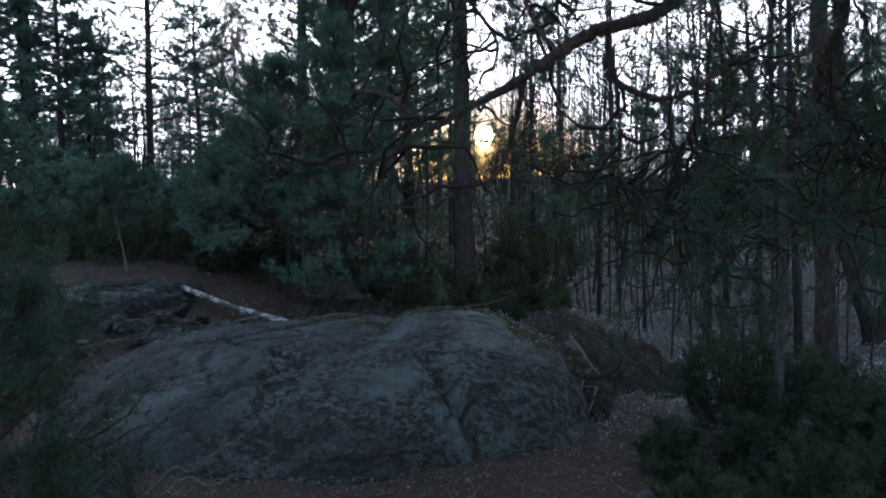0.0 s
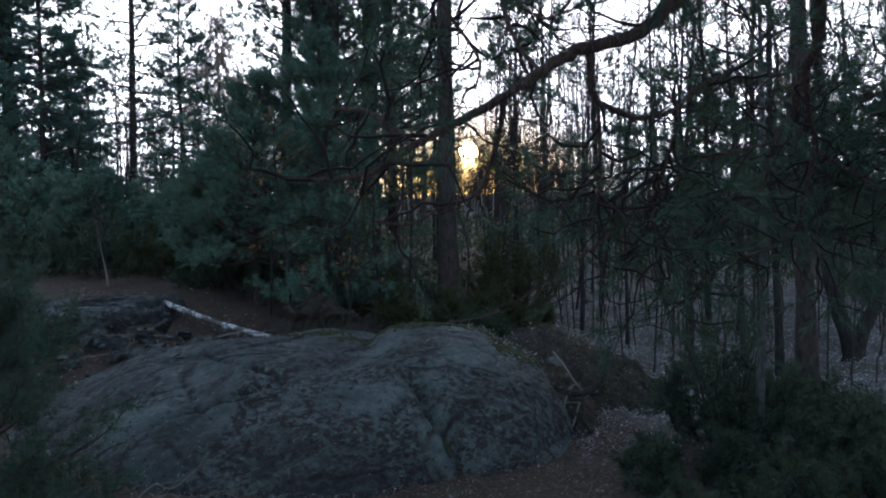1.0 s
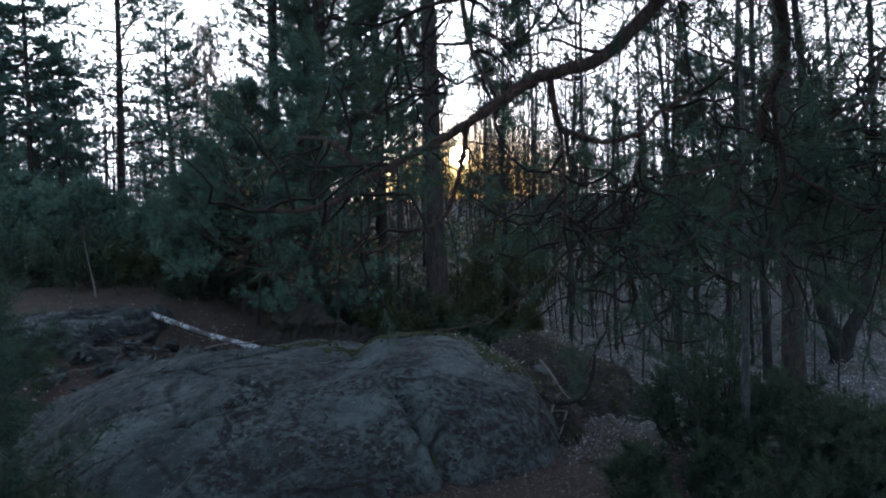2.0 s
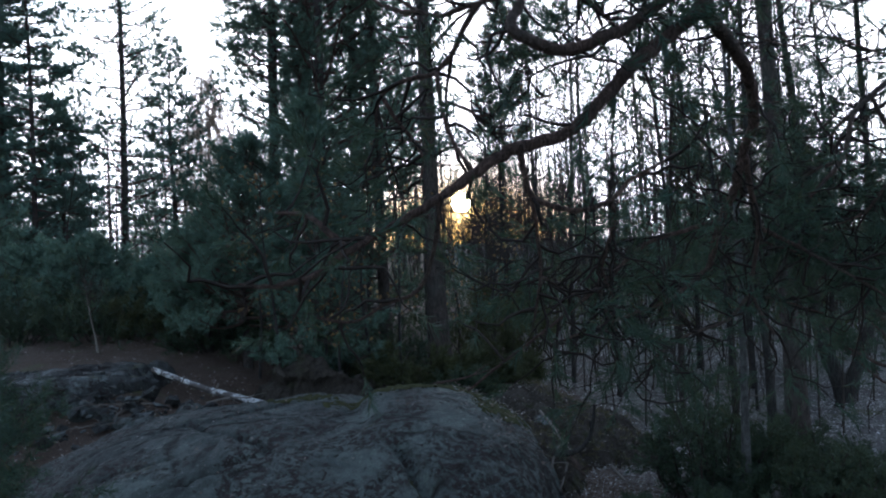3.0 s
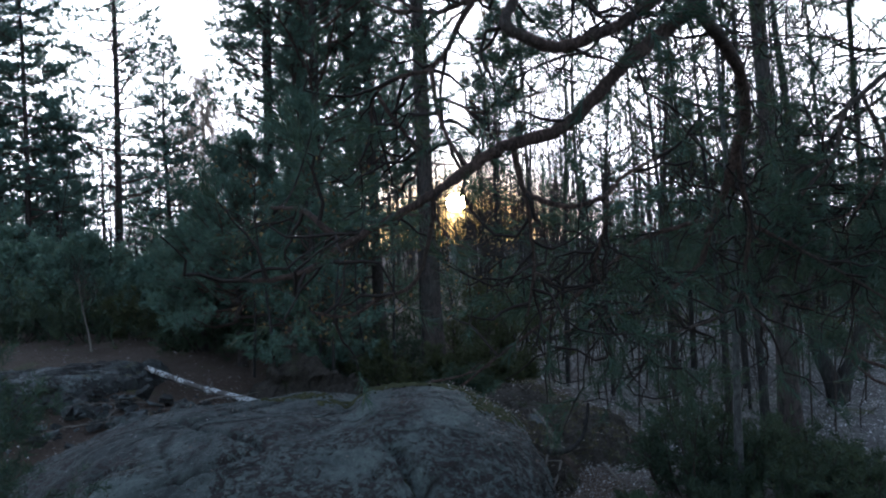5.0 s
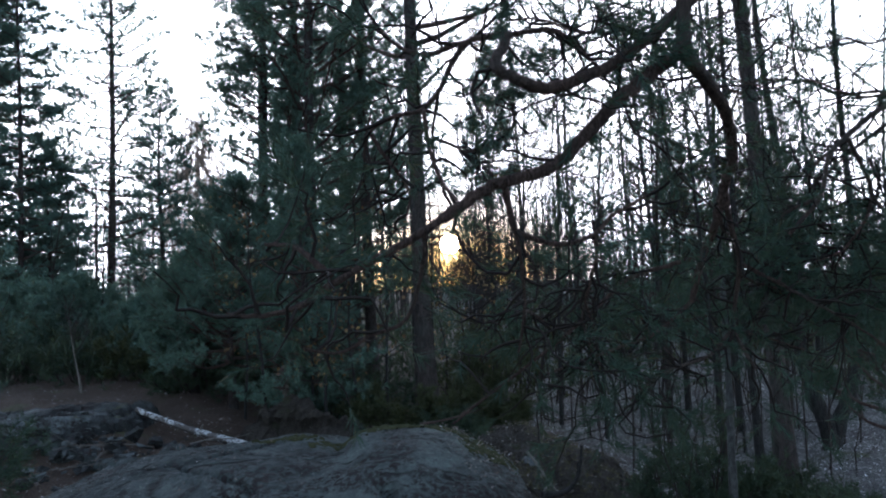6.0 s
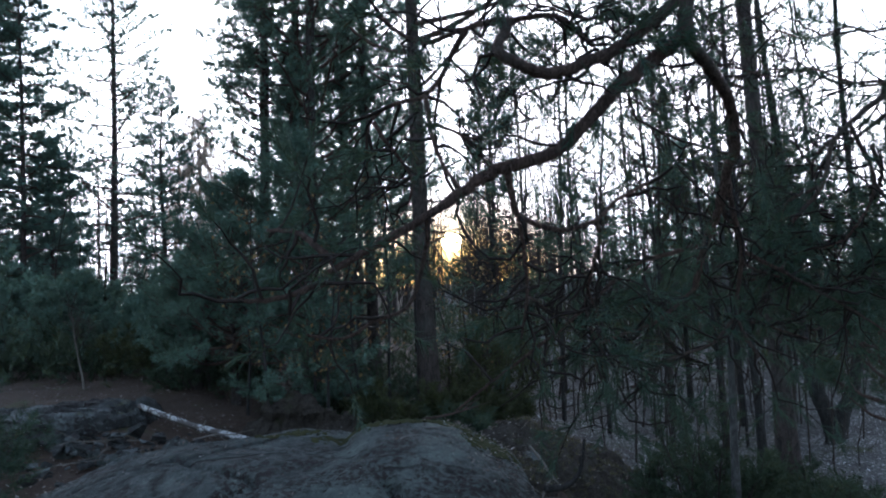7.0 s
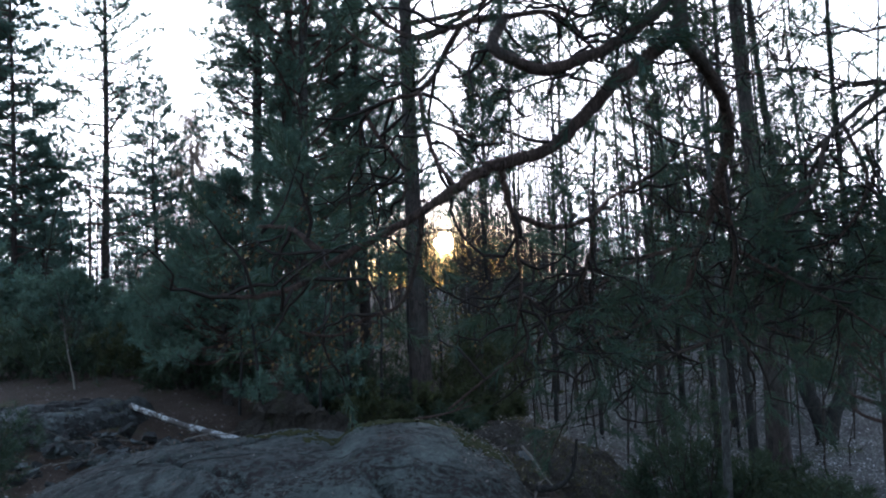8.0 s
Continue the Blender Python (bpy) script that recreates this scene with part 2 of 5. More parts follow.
MOSS = MOSS.done(MOSS.mix(MOSS.noise(40, 4), (0.02, 0.024, 0.012), (0.055, 0.052, 0.024)), 0.95, 0.1)
SUN_GLOW = bpy.data.materials.new("sun_surface")
SUN_GLOW.use_nodes = True
SUN_GLOW.node_tree.nodes["Principled BSDF"].inputs["Base Color"].default_value = (0, 0, 0, 1)
SUN_GLOW.node_tree.nodes["Principled BSDF"].inputs["Emission Color"].default_value = (1.0, 0.7, 0.28, 1)
SUN_GLOW.node_tree.nodes["Principled BSDF"].inputs["Emission Strength"].default_value = 30.0

# ---------------------------------------------------------------- mesh tools


class Pile:
    """Gathers vertices and faces and turns them into one mesh."""

    def __init__(self):
        self.v, self.f, self.count = [], [], 0

    def add(self, v, f):
        v, f = np.asarray(v, float).reshape(-1, 3), np.asarray(f, int)
        if len(v) and len(f):
            self.v.append(v)
            self.f.append(f + self.count)
            self.count += len(v)

    def mesh(self, name, mat, smooth=True):
        me = bpy.data.meshes.new(name)
        v = np.concatenate(self.v)
        loops = np.concatenate([f.ravel() for f in self.f])
        totals = np.concatenate([np.full(len(f), f.shape[1]) for f in self.f])
        me.vertices.add(len(v))
        me.vertices.foreach_set("co", v.astype(np.float32).ravel())
        me.loops.add(len(loops))
        me.loops.foreach_set("vertex_index", loops.astype(np.int32))
        me.polygons.add(len(totals))
        me.polygons.foreach_set("loop_start", (np.cumsum(totals) - totals).astype(np.int32))
        me.polygons.foreach_set("use_smooth", np.full(len(totals), smooth))
        me.update(calc_edges=True)
        me.materials.append(mat)
        return me


def part(name, pile, mat, parent, label="", smooth=True, kind=""):
    ob = new(name, pile.mesh(name, mat, smooth))
    ob.parent = parent
    return tagged(ob, label, kind=kind)


def thing(name, x, y, z, label, category, group=""):
    ob = new(name)
    ob.empty_display_size = 0.1
    ob.matrix_world = pose(x, y, z)
    return tagged(ob, label, category, group)


def smooth_path(points, steps):
    """A curve through the points (Catmull-Rom)."""
    p = np.asarray(points, float)
    p = np.concatenate([[2 * p[0] - p[1]], p, [2 * p[-1] - p[-2]]])
    out = []
    for k in range(1, len(p) - 2):
        a, b, c, d = p[k - 1 : k + 3]
        for s in np.arange(steps) / steps:
            out.append(0.5 * (2 * b + (c - a) * s + (2 * a - 5 * b + 4 * c - d) * s * s + (3 * b - a - 3 * c + d) * s**3))
    return np.array(out + [p[-2]])


def tube(pile, path, radii, sides=6, knots=0.0, rng=None):
    """A round, tapered stem along a path; knots: unevenness of its thickness."""
    p = np.asarray(path, float)
    n = len(p)
    r = np.broadcast_to(np.asarray(radii, float), (n,))
    t = np.gradient(p, axis=0)
    t /= np.linalg.norm(t, axis=1)[:, None] + 1e-9
    ref = np.array([0.0, 0, 1]) if abs(t[0, 2]) < 0.9 else np.array([1.0, 0, 0])
    side = np.cross(t, ref)
    side /= np.linalg.norm(side, axis=1)[:, None] + 1e-9
    other = np.cross(t, side)
    a = np.arange(sides) / sides * 2 * np.pi
    rr = np.repeat(r[:, None], sides, 1)
    if knots:
        rr = rr * (1 + knots * rng.normal(size=rr.shape))
    v = p[:, None] + rr[..., None] * (np.cos(a)[None, :, None] * side[:, None] + np.sin(a)[None, :, None] * other[:, None])
    i, j = np.meshgrid(np.arange(n - 1), np.arange(sides), indexing="ij")
    q = np.stack([i * sides + j, i * sides + (j + 1) % sides, (i + 1) * sides + (j + 1) % sides, (i + 1) * sides + j], -1).reshape(-1, 4)
    pile.add(v.reshape(-1, 3), q)
    for end, order in ((0, -1), (n - 1, 1)) if sides > 4 else ():
        ring = end * sides + np.arange(sides)[::order]
        cap = np.concatenate([v[end], p[end][None]])
        k = np.arange(sides)
        pile.add(cap, np.stack([k, (k + 1) % sides, np.full(sides, sides)], -1)[:, ::order])


def across(d, rng):
    """Unit vectors at right angles to d."""
    w = rng.normal(size=d.shape)
    w -= (w * d).sum(-1, keepdims=True) * d
    return w / (np.linalg.norm(w, axis=-1, keepdims=True) + 1e-9)


def needles(pile, origins, ways, shoot, count, length, width, rng, spread=0.75):
    """Needles round each shoot: slim triangles."""
    o, d = np.asarray(origins, float), np.asarray(ways, float)
    if not len(o):
        return
    d = d / (np.linalg.norm(d, axis=1)[:, None] + 1e-9)
    m = len(o)
    long = shoot * rng.uniform(0.6, 1.25, (m, 1, 1))
    u = rng.uniform(0, 1, (m, count, 1))
    dd = np.repeat(d[:, None], count, 1)
    w = across(dd, rng)
    lean = spread * rng.uniform(0.7, 1.25, (m, count, 1))
    n = dd * np.cos(lean) + w * np.sin(lean)
    base = o[:, None] + dd * u * long
    tip = base + n * length * rng.uniform(0.65, 1.1, (m, count, 1))
    side = np.cross(n, across(n, rng)) * width / 2
    v = np.stack([base - side, base + side, tip], 2).reshape(-1, 3)
    pile.add(v, np.arange(len(v)).reshape(-1, 3))

# ---------------------------------------------------------------- trees


def stem_path(rng, h, lean, wobble, n=14):
    u = np.linspace(0, 1, n)
    p = np.stack([u * h * lean[0], u * h * lean[1], u * h], 1)
    for axis in (0, 1):
        p[:, axis] += wobble * np.sin(u * rng.uniform(3, 7) + rng.uniform(0, 6)) * u
    return p


def along(path, u):
    k = u * (len(path) - 1)
    i = min(int(k), len(path) - 2)
    return path[i] + (path[i + 1] - path[i]) * (k - i)


def pine(x, y, z, h, r0, crown0, reach, limbs, subs, label, seed, lean=(0, 0), wobble=0.06, fine=26, needle=0.055, wide=0.004,
         shoot=0.10, foliage=None, droop=0.0, shape=0.75, bare=0, group="", name="pine_tree", lift=0.35, bark=None, split=False, coarse=False, spread=1.0, perk=0.9):
    """A Scots pine: trunk, limbs with branchlets, and a crown of needle-bearing shoots."""
    rng = np.random.default_rng(seed)
    tree = thing(name, x, y, z, label, "tree", group)
    trunk, wood, green = Pile(), Pile(), Pile()
    path = stem_path(rng, h, lean, wobble)
    u = np.linspace(0, 1, len(path))
    flare = 1 + 0.5 * np.exp(-u * h / 0.25)
    path[0, 2] -= 0.15
    tube(trunk, path, r0 * (1 - 0.88 * u) * flare, 6 if coarse else 10, 0.05, rng)
    origins, ways = [], []
    for k in range(limbs + bare):
        dead = k >= limbs
        uu = rng.uniform(0.1, crown0 + 0.15) if dead else crown0 + (1 - crown0) * (k + rng.uniform(0, 1)) / limbs
        top = max(0.0, (uu - crown0) / (1 - crown0))
        base = along(path, min(uu, 0.995))
        az = k * 2.4 + rng.normal() * 0.5
        long = reach * (0.35 if dead else ((1 - top) ** shape * rng.uniform(0.6, 1.1) + 0.1))
        el = -droop + (rng.normal() * 0.15) + top * perk
        steps = 6
        p = [base]
        d = np.array([math.cos(az) * math.cos(el), math.sin(az) * math.cos(el), math.sin(el)])
        for s in range(steps):
            d = d + rng.normal(size=3) * 0.13 + np.array([0, 0, lift * 0.18])
            d /= np.linalg.norm(d)
            p.append(p[-1] + d * long / steps)
        p = np.array(p)
        rad = min(0.006 + 0.016 * long, r0 * 0.5)
        if split:
            arm = Pile()
            tube(arm, p, np.linspace(rad, 0.003, steps + 1), 6, 0.04, rng)
            part("branch", arm, LIMB_BARK, tree)
        else:
            tube(wood, p, np.linspace(rad, 0.003, steps + 1), 3 if coarse else 5)
        if dead:
            continue
        many = max(2, round(subs * min(1.0, 0.2 + 1.1 * long / reach)))
        for b in range(many):
            s = 1 - (b / many) ** 1.1 * 0.8
            q = along(p, s)
            way = along(p, min(1, s + 0.1)) - along(p, max(0, s - 0.15))
            way /= np.linalg.norm(way) + 1e-9
            turn = (-1) ** b * rng.uniform(0.3, 1.1)
            c, sn = math.cos(turn), math.sin(turn)
            way = np.array([way[0] * c - way[1] * sn, way[0] * sn + way[1] * c, way[2] + rng.uniform(-0.15, 0.35)])
            way /= np.linalg.norm(way)
            size = long * rng.uniform(0.18, 0.4) * (1.15 - 0.6 * s) + 0.08
            end = q + way * size + np.array([0, 0, 0.12 * size])
            mid = (q + end) / 2 + rng.normal(size=3) * 0.06 * size
            if not coarse:
                tube(wood, [q, mid, end], [0.4 * rad * (1 - 0.5 * s) + 0.002, 0.003, 0.002], 3)
            for f in (1.0, 0.72, 0.45):
                for side in (-1, 1):
                    f = f + rng.uniform(-0.2, 0.08)
                    w = way + rng.normal(size=3) * 0.45 + np.array([0, 0, 0.35])
                    origins.append(q + (end - q) * f + rng.normal(size=3) * 0.03)
                    ways.append(w)
    needles(green, origins, ways, shoot, fine, needle, wide, rng, spread)
    part("trunk", trunk, bark or PINE_BARK, tree)
    part("branchwork", wood, LIMB_BARK, tree, kind="stuff")
    part("crown", green, foliage or PINE_NEEDLES, tree, kind="stuff")
    return tree


def bare_tree(x, y, z, h, r0, label, seed, lean=(0, 0), limbs=26, first=0.25, reach=0.22, catkins=1, droop=0.0, wobble=0.15, group="",
              name="bare_tree", bark=None, twig=None, cat=None, dot=0.03, coarse=False, stout=1.0):
    """A leafless deciduous tree: trunk, rising limbs and twigs, with small catkins or buds left on them."""
    rng = np.random.default_rng(seed)
    tree = thing(name, x, y, z, label, "tree", group)
    trunk, wood, buds = Pile(), Pile(), Pile()
    path = stem_path(rng, h, lean, wobble, 16)
    path[0, 2] -= 0.15
    u = np.linspace(0, 1, len(path))
    tube(trunk, path, r0 * (1 - 0.85 * u) * (1 + 0.5 * np.exp(-u * h / 0.2)), 7, 0.06, rng)
    origins, ways = [], []
    for k in range(limbs):
        uu = first + (1 - first) * (k + rng.uniform(0, 1)) / limbs
        base = along(path, min(uu, 0.99))
        az = k * 2.4 + rng.normal() * 0.6
        el = rng.uniform(0.1, 0.85)
        long = h * reach * (1.15 - uu) * rng.uniform(0.5, 1.1) + 0.25
        d = np.array([math.cos(az) * math.cos(el), math.sin(az) * math.cos(el), math.sin(el)])
        p = [base]
        for s in range(6):
            d = d + rng.normal(size=3) * 0.16 + np.array([0, 0, 0.10 - droop * s * 0.16])
            d /= np.linalg.norm(d)
            p.append(p[-1] + d * long / 6)
        p = np.array(p)
        rad = min(0.004 + 0.009 * long, r0 * 0.45)
        tube(wood, p, np.linspace(rad, 0.0025, 7), 3 if coarse else 4)
        for b in range(5 if coarse else 7):
            s = rng.uniform(0.2, 1.0)
            q = along(p, s)
            way = d * 0.5 + rng.normal(size=3) * 0.65 + np.array([0, 0, 0.12 - droop])
            way /= np.linalg.norm(way)
            size = long * rng.uniform(0.15, 0.4) + 0.1
            mid = q + way * size * 0.5 + rng.normal(size=3) * 0.05 * size
            end = q + way * size + np.array([0, 0, (0.1 - 0.9 * droop) * size])
            thick = (1.7 if coarse else 1) * stout
            tube(wood, [q, end] if coarse else [q, mid, end], np.linspace(0.004, 0.002, 2 if coarse else 3) * thick, 3)
            for c in range(2):
                o = q + (end - q) * rng.uniform(0.3, 1)
                w = way + rng.normal(size=3) * 0.6 - np.array([0, 0, droop])
                w /= np.linalg.norm(w)
                e = o + w * size * 0.5 - np.array([0, 0, droop * size * 0.4])
                tube(wood, [o, e], [0.0028 * thick, 0.0016 * thick], 3)
                if catkins and rng.uniform() < 0.6:
                    origins += [e, (o + e) / 2]
                    ways += [w, w + rng.normal(size=3)]
    part("trunk", trunk, bark or GREY_BARK, tree)
    part("branchwork", wood, twig or TWIG_BARK, tree, kind="stuff")
    if catkins:
        needles(buds, origins, ways, 0.05, 5 * catkins, dot, dot * 0.45, rng, 1.1)
        part("crown", buds, cat or BILBERRY, tree, kind="stuff")
    return tree


def bush(x, y, z, h, wide, stems, label, seed, mat, fine=14, needle=0.035, slim=0.004, shoot=0.06, name="juniper_bush", group="", per=20, bark=None, flat=1.0):
    """A low shrub: many rising stems clothed with short shoots."""
    rng = np.random.default_rng(seed)
    shrub = thing(name, x, y, z, label, "bush", group)
    wood, green = Pile(), Pile()
    origins, ways = [], []
    for k in range(stems):
        az, out = rng.uniform(0, 6.28), wide * math.sqrt(rng.uniform(0, 1))
        tall = h * (1 - 0.55 * (out / wide) ** 2) * rng.uniform(0.55, 1.1)
        foot = np.array([math.cos(az) * out * 0.45, math.sin(az) * out * 0.45 * flat, -0.08])
        head = np.array([math.cos(az) * out, math.sin(az) * out * flat, tall])
        mid = (foot + head) / 2 + rng.normal(size=3) * 0.06 * h + np.array([math.cos(az) * out * 0.1, math.sin(az) * out * 0.1, 0])
        p = smooth_path([foot, mid, head], 4)
        tube(wood, p, np.linspace(0.004 + 0.006 * h, 0.002, len(p)), 4)
        for b in range(per):
            s = rng.uniform(0.15, 1.0)
            q = along(p, s)
            w = (head - foot) / np.linalg.norm(head - foot) * 0.7 + rng.normal(size=3) * 0.6 + np.array([0, 0, 0.25])
            w /= np.linalg.norm(w)
            e = q + w * h * rng.uniform(0.06, 0.2) * (1.2 - 0.6 * s)
            tube(wood, [q, e], [0.0025, 0.0015], 3)
            origins += [e, (q + e) / 2]
            ways += [w, w + rng.normal(size=3) * 0.4]
    needles(green, origins, ways, shoot, fine, needle, slim, rng, 0.8)
    part("branchwork", wood, bark or TWIG_BARK, shrub, kind="stuff")
    part("foliage", green, mat, shrub, kind="stuff")
    return shrub


# ---------------------------------------------------------------- ground


def rise(v):
    v = np.clip(v, 0, 1)
    return v * v * (3 - 2 * v)


def ground_z(x, y):
    x, y = np.asarray(x, float), np.asarray(y, float)
    z = 0.10 + 0.58 * rise((-x - 0.2) / 3.5) * rise((y - 6.0) / 4.5)
    z = z - 0.27 * rise((x - 1.0) / 2.2) * rise((y - 4.6) / 2.8)
    z = z + 0.25 * rise((x - 1) / 4) * rise((y - 9.5) / 5)
    z = z + 0.20 * rise(1 - np.abs(x - 0.3) / 1.8) * rise((y - 6) / 3)
    z = z + 0.016 * np.clip(y - 14, 0, 120) + 1.6 * rise((y - 30) / 70) * rise((x + 12) / 18)
    z = z + 0.05 * np.sin(x * 1.3 + 0.6 * y) * np.sin(y * 0.9 - 0.4 * x) + 0.03 * np.sin(3.1 * x + 1.7) * np.sin(2.7 * y)
    return z


def spread_axis(lo, hi, dense_lo, dense_hi, step, grow):
    mid = np.arange(dense_lo, dense_hi + step / 2, step)
    up, down, s, v = [], [], step, dense_hi
    while v < hi:
        s *= grow
        v += s
        up.append(v)
    s, v = step, dense_lo
    while v > lo:
        s *= grow
        v -= s
        down.append(v)
    return np.array(down[::-1] + list(mid) + up)


def make_ground():
    xs, ys = spread_axis(-900, 900, -6, 6, 0.09, 1.09), spread_axis(-700, 1500, 2.5, 12, 0.09, 1.09)
    gx, gy = np.meshgrid(xs, ys, indexing="ij")
    gz = ground_z(gx, gy)
    near = np.exp(-np.clip(np.hypot(gx, gy - 6) - 8, 0, None) / 4)
    for k in np.argwhere(near > 0.05):
        i, j = k
        gz[i, j] += 0.035 * near[i, j] * noise.fractal(Vector((gx[i, j] * 2.2, gy[i, j] * 2.2, 3.0)), 0.8, 2.0, 4)
    a, b = gx.shape
    i, j = np.meshgrid(np.arange(a - 1), np.arange(b - 1), indexing="ij")
    k = i * b + j
    pile = Pile()
    pile.add(np.stack([gx, gy, gz], -1), np.stack([k, k + b, k + b + 1, k + 1], -1).reshape(-1, 4))
    ob = new("ground", pile.mesh("ground", FLOOR))
    return tagged(ob, "uneven forest floor of brown needles, leaf litter and moss", "ground", kind="structure")


make_ground()

bm = bmesh.new()
bmesh.ops.create_uvsphere(bm, u_segments=32, v_segments=16, radius=31)
me = bpy.data.meshes.new("sun")
bm.to_mesh(me)
me.materials.append(SUN_GLOW)
sun_ball = new("backdrop_sun", me)
sun_ball.location = SUN_DIR * 2600
tagged(sun_ball, "low golden evening sun seen through the trees", "sun", kind="structure")

# ---------------------------------------------------------------- rocks


def field_rock(name, x0, x1, y0, y1, step, height, mat, label, rough, seed, crack=0.0, block=0.0):
    """A rock that rises from the ground, its skirt sunk into the soil. crack: depth of its fissures; block: how far it breaks into blocks."""
    xs, ys = np.arange(x0, x1, step), np.arange(y0, y1, step)
    gx, gy = np.meshgrid(xs, ys, indexing="ij")
    gz = height(gx, gy)
    off = np.zeros(gx.shape + (3,))
    for i in range(gx.shape[0]):
        for j in range(gx.shape[1]):
            p = Vector((gx[i, j], gy[i, j], gz[i, j] * 1.5 + seed))
            d = rough * (noise.noise_vector(p * 1.3) * 0.8 + noise.noise_vector(p * 4.3) * 0.25 + noise.noise_vector(p * 9) * 0.14 + noise.noise_vector(p * 17) * 0.12 + noise.noise_vector(p * 31) * 0.08)
            if crack:
                a = abs(noise.noise(p * 1.1)) * 22
                b = abs(noise.noise(p * 2.7 + Vector((7, 3, 1)))) * 18
                d.z -= crack * (max(0.0, 1 - a) + 0.5 * max(0.0, 1 - b))
            if block:
                far, pts = noise.voronoi(p * 2.6)
                d.z += block * (noise.cell(pts[0] * 40) * 0.5 - 0.9 * max(0.0, 1 - (far[1] - far[0]) * 9))
                far, pts = noise.voronoi(p * 6.5)
                d += block * 0.5 * noise.cell_vector(pts[0] * 40)
            off[i, j] = d
    v = np.stack([gx, gy, gz], -1) + off
    a, b = gx.shape
    i, j = np.meshgrid(np.arange(a - 1), np.arange(b - 1), indexing="ij")
    k = i * b + j
    pile = Pile()
    pile.add(v, np.stack([k, k + b, k + b + 1, k + 1], -1).reshape(-1, 4))
    cx, cy = (x0 + x1) / 2, (y0 + y1) / 2
    pile.v[0] -= np.array([cx, cy, 0])
    ob = new(name, pile.mesh(name, mat, not block))
    ob.location = (cx, cy, 0)
    return tagged(ob, label, "rock")


def surface_of(ob):
    """A function that gives the height of an object's surface at x, y."""
    me, at = ob.data, ob.location
    tree = BVHTree.FromPolygons([v.co + at for v in me.vertices], [list(q.vertices) for q in me.polygons])

    def height(x, y):
        hit = tree.ray_cast(Vector((x, y, 9)), Vector((0, 0, -1)))[0]
        return hit.z if hit else -9.0

    return height


def groove(x, y, pts, depth, wide):
    """A crack along a line of points."""
    best = np.full(np.shape(x), 9.0)
    for (ax, ay), (bx, by) in zip(pts, pts[1:]):
        dx, dy = bx - ax, by - ay
        s = np.clip(((x - ax) * dx + (y - ay) * dy) / (dx * dx + dy * dy), 0, 1)
        best = np.minimum(best, np.hypot(x - ax - s * dx, y - ay - s * dy))
    return -depth * np.exp(-((best / wide) ** 2))


def dome(x, y, cx, cy, rx, ry, h, p=2.4, q=0.6, turn=0.0):
    c, s = math.cos(turn), math.sin(turn)
    u, v = ((x - cx) * c + (y - cy) * s) / rx, (-(x - cx) * s + (y - cy) * c) / ry
    r = (np.abs(u) ** p + np.abs(v) ** p) ** (1 / p)
    return h * np.clip(1 - r**2.2, 0, 1) ** q - 0.5 * np.clip(r - 1, 0, 1)


def boulder_z(x, y):
    z = np.maximum(dome(x, y, -1.02, 6.35, 2.2, 1.75, 0.67, 2.2, 0.8, -0.36), dome(x, y, 0.0, 6.2, 1.15, 1.6, 0.74, 2.3, 0.7))
    z = z + groove(x, y, [(-2.3, 5.9), (-1.82, 6.01), (-1.48, 6.07), (-1.16, 6.33), (-0.8, 6.6)], 0.05, 0.025)
    z = z + groove(x, y, [(-1.73, 6.1), (-1.46, 5.84), (-1.22, 5.66), (-0.93, 5.4), (-1.25, 5.26), (-1.48, 5.19), (-1.8, 5.1)], 0.06, 0.022)
    z = z + groove(x, y, [(-0.75, 5.4), (-0.44, 5.19), (-0.22, 4.98)], 0.03, 0.025)
    z = z + groove(x, y, [(-2.1, 5.47), (-1.81, 5.43), (-1.6, 5.49)], 0.04, 0.02)
    z = z + groove(x, y, [(-0.12, 5.2), (-0.03, 5.0), (0.06, 4.9), (0.15, 4.8), (0.28, 4.6)], 0.11, 0.04)
    z = z + groove(x, y, [(-0.5, 6.9), (-0.5, 6.2), (-0.3, 5.6)], 0.05, 0.1)
    return z + 0.02


def outcrop_z(x, y):
    front = 8.0 + 0.2 * np.sin(x * 2.3) + 0.1 * np.sin(x * 5.1 + 1) + 0.5 * rise((x + 3.6) / 0.9)
    back = np.clip((y - front) / 0.8, 0, 1)
    step = np.floor(back * 3.999) / 3
    z = 0.22 + 0.56 * (0.25 * back + 0.75 * np.clip(step, 0, 1))
    z = z - 0.5 * rise((x + 3.0) / 0.5) + 0.04 * np.sin(3 * x)
    return z - 0.35 * rise((y - 9.4) / 0.9) - 0.4 * rise((front - 0.05 - y) / 0.25)


boulder = field_rock("boulder", -3.9, 1.5, 4.3, 8.2, 0.018, boulder_z, GRANITE, "broad low grey granite boulder with cracks, lichen and moss", 0.075, 5, 0.012)
on_boulder = surface_of(boulder)

outcrop = thing("rock_outcrop", -4.6, 8.8, 0.2, "dark weathered rock outcrop with broken mossy ledges", "rock")
# the core's dark colour stands in for shade in the crevices
core = field_rock("core", -7.2, -2.4, 7.5, 10.3, 0.04, lambda x, y: outcrop_z(x, y) - 0.1, SHADED_MOSSY_ROCK, "earthy rock core, darkened for the shade between the blocks", 0.1, 11, 0.05, 0.08)
core.parent = outcrop
del core["category"]
core.matrix_parent_inverse = Matrix.Translation((4.6, -8.8, -0.2))


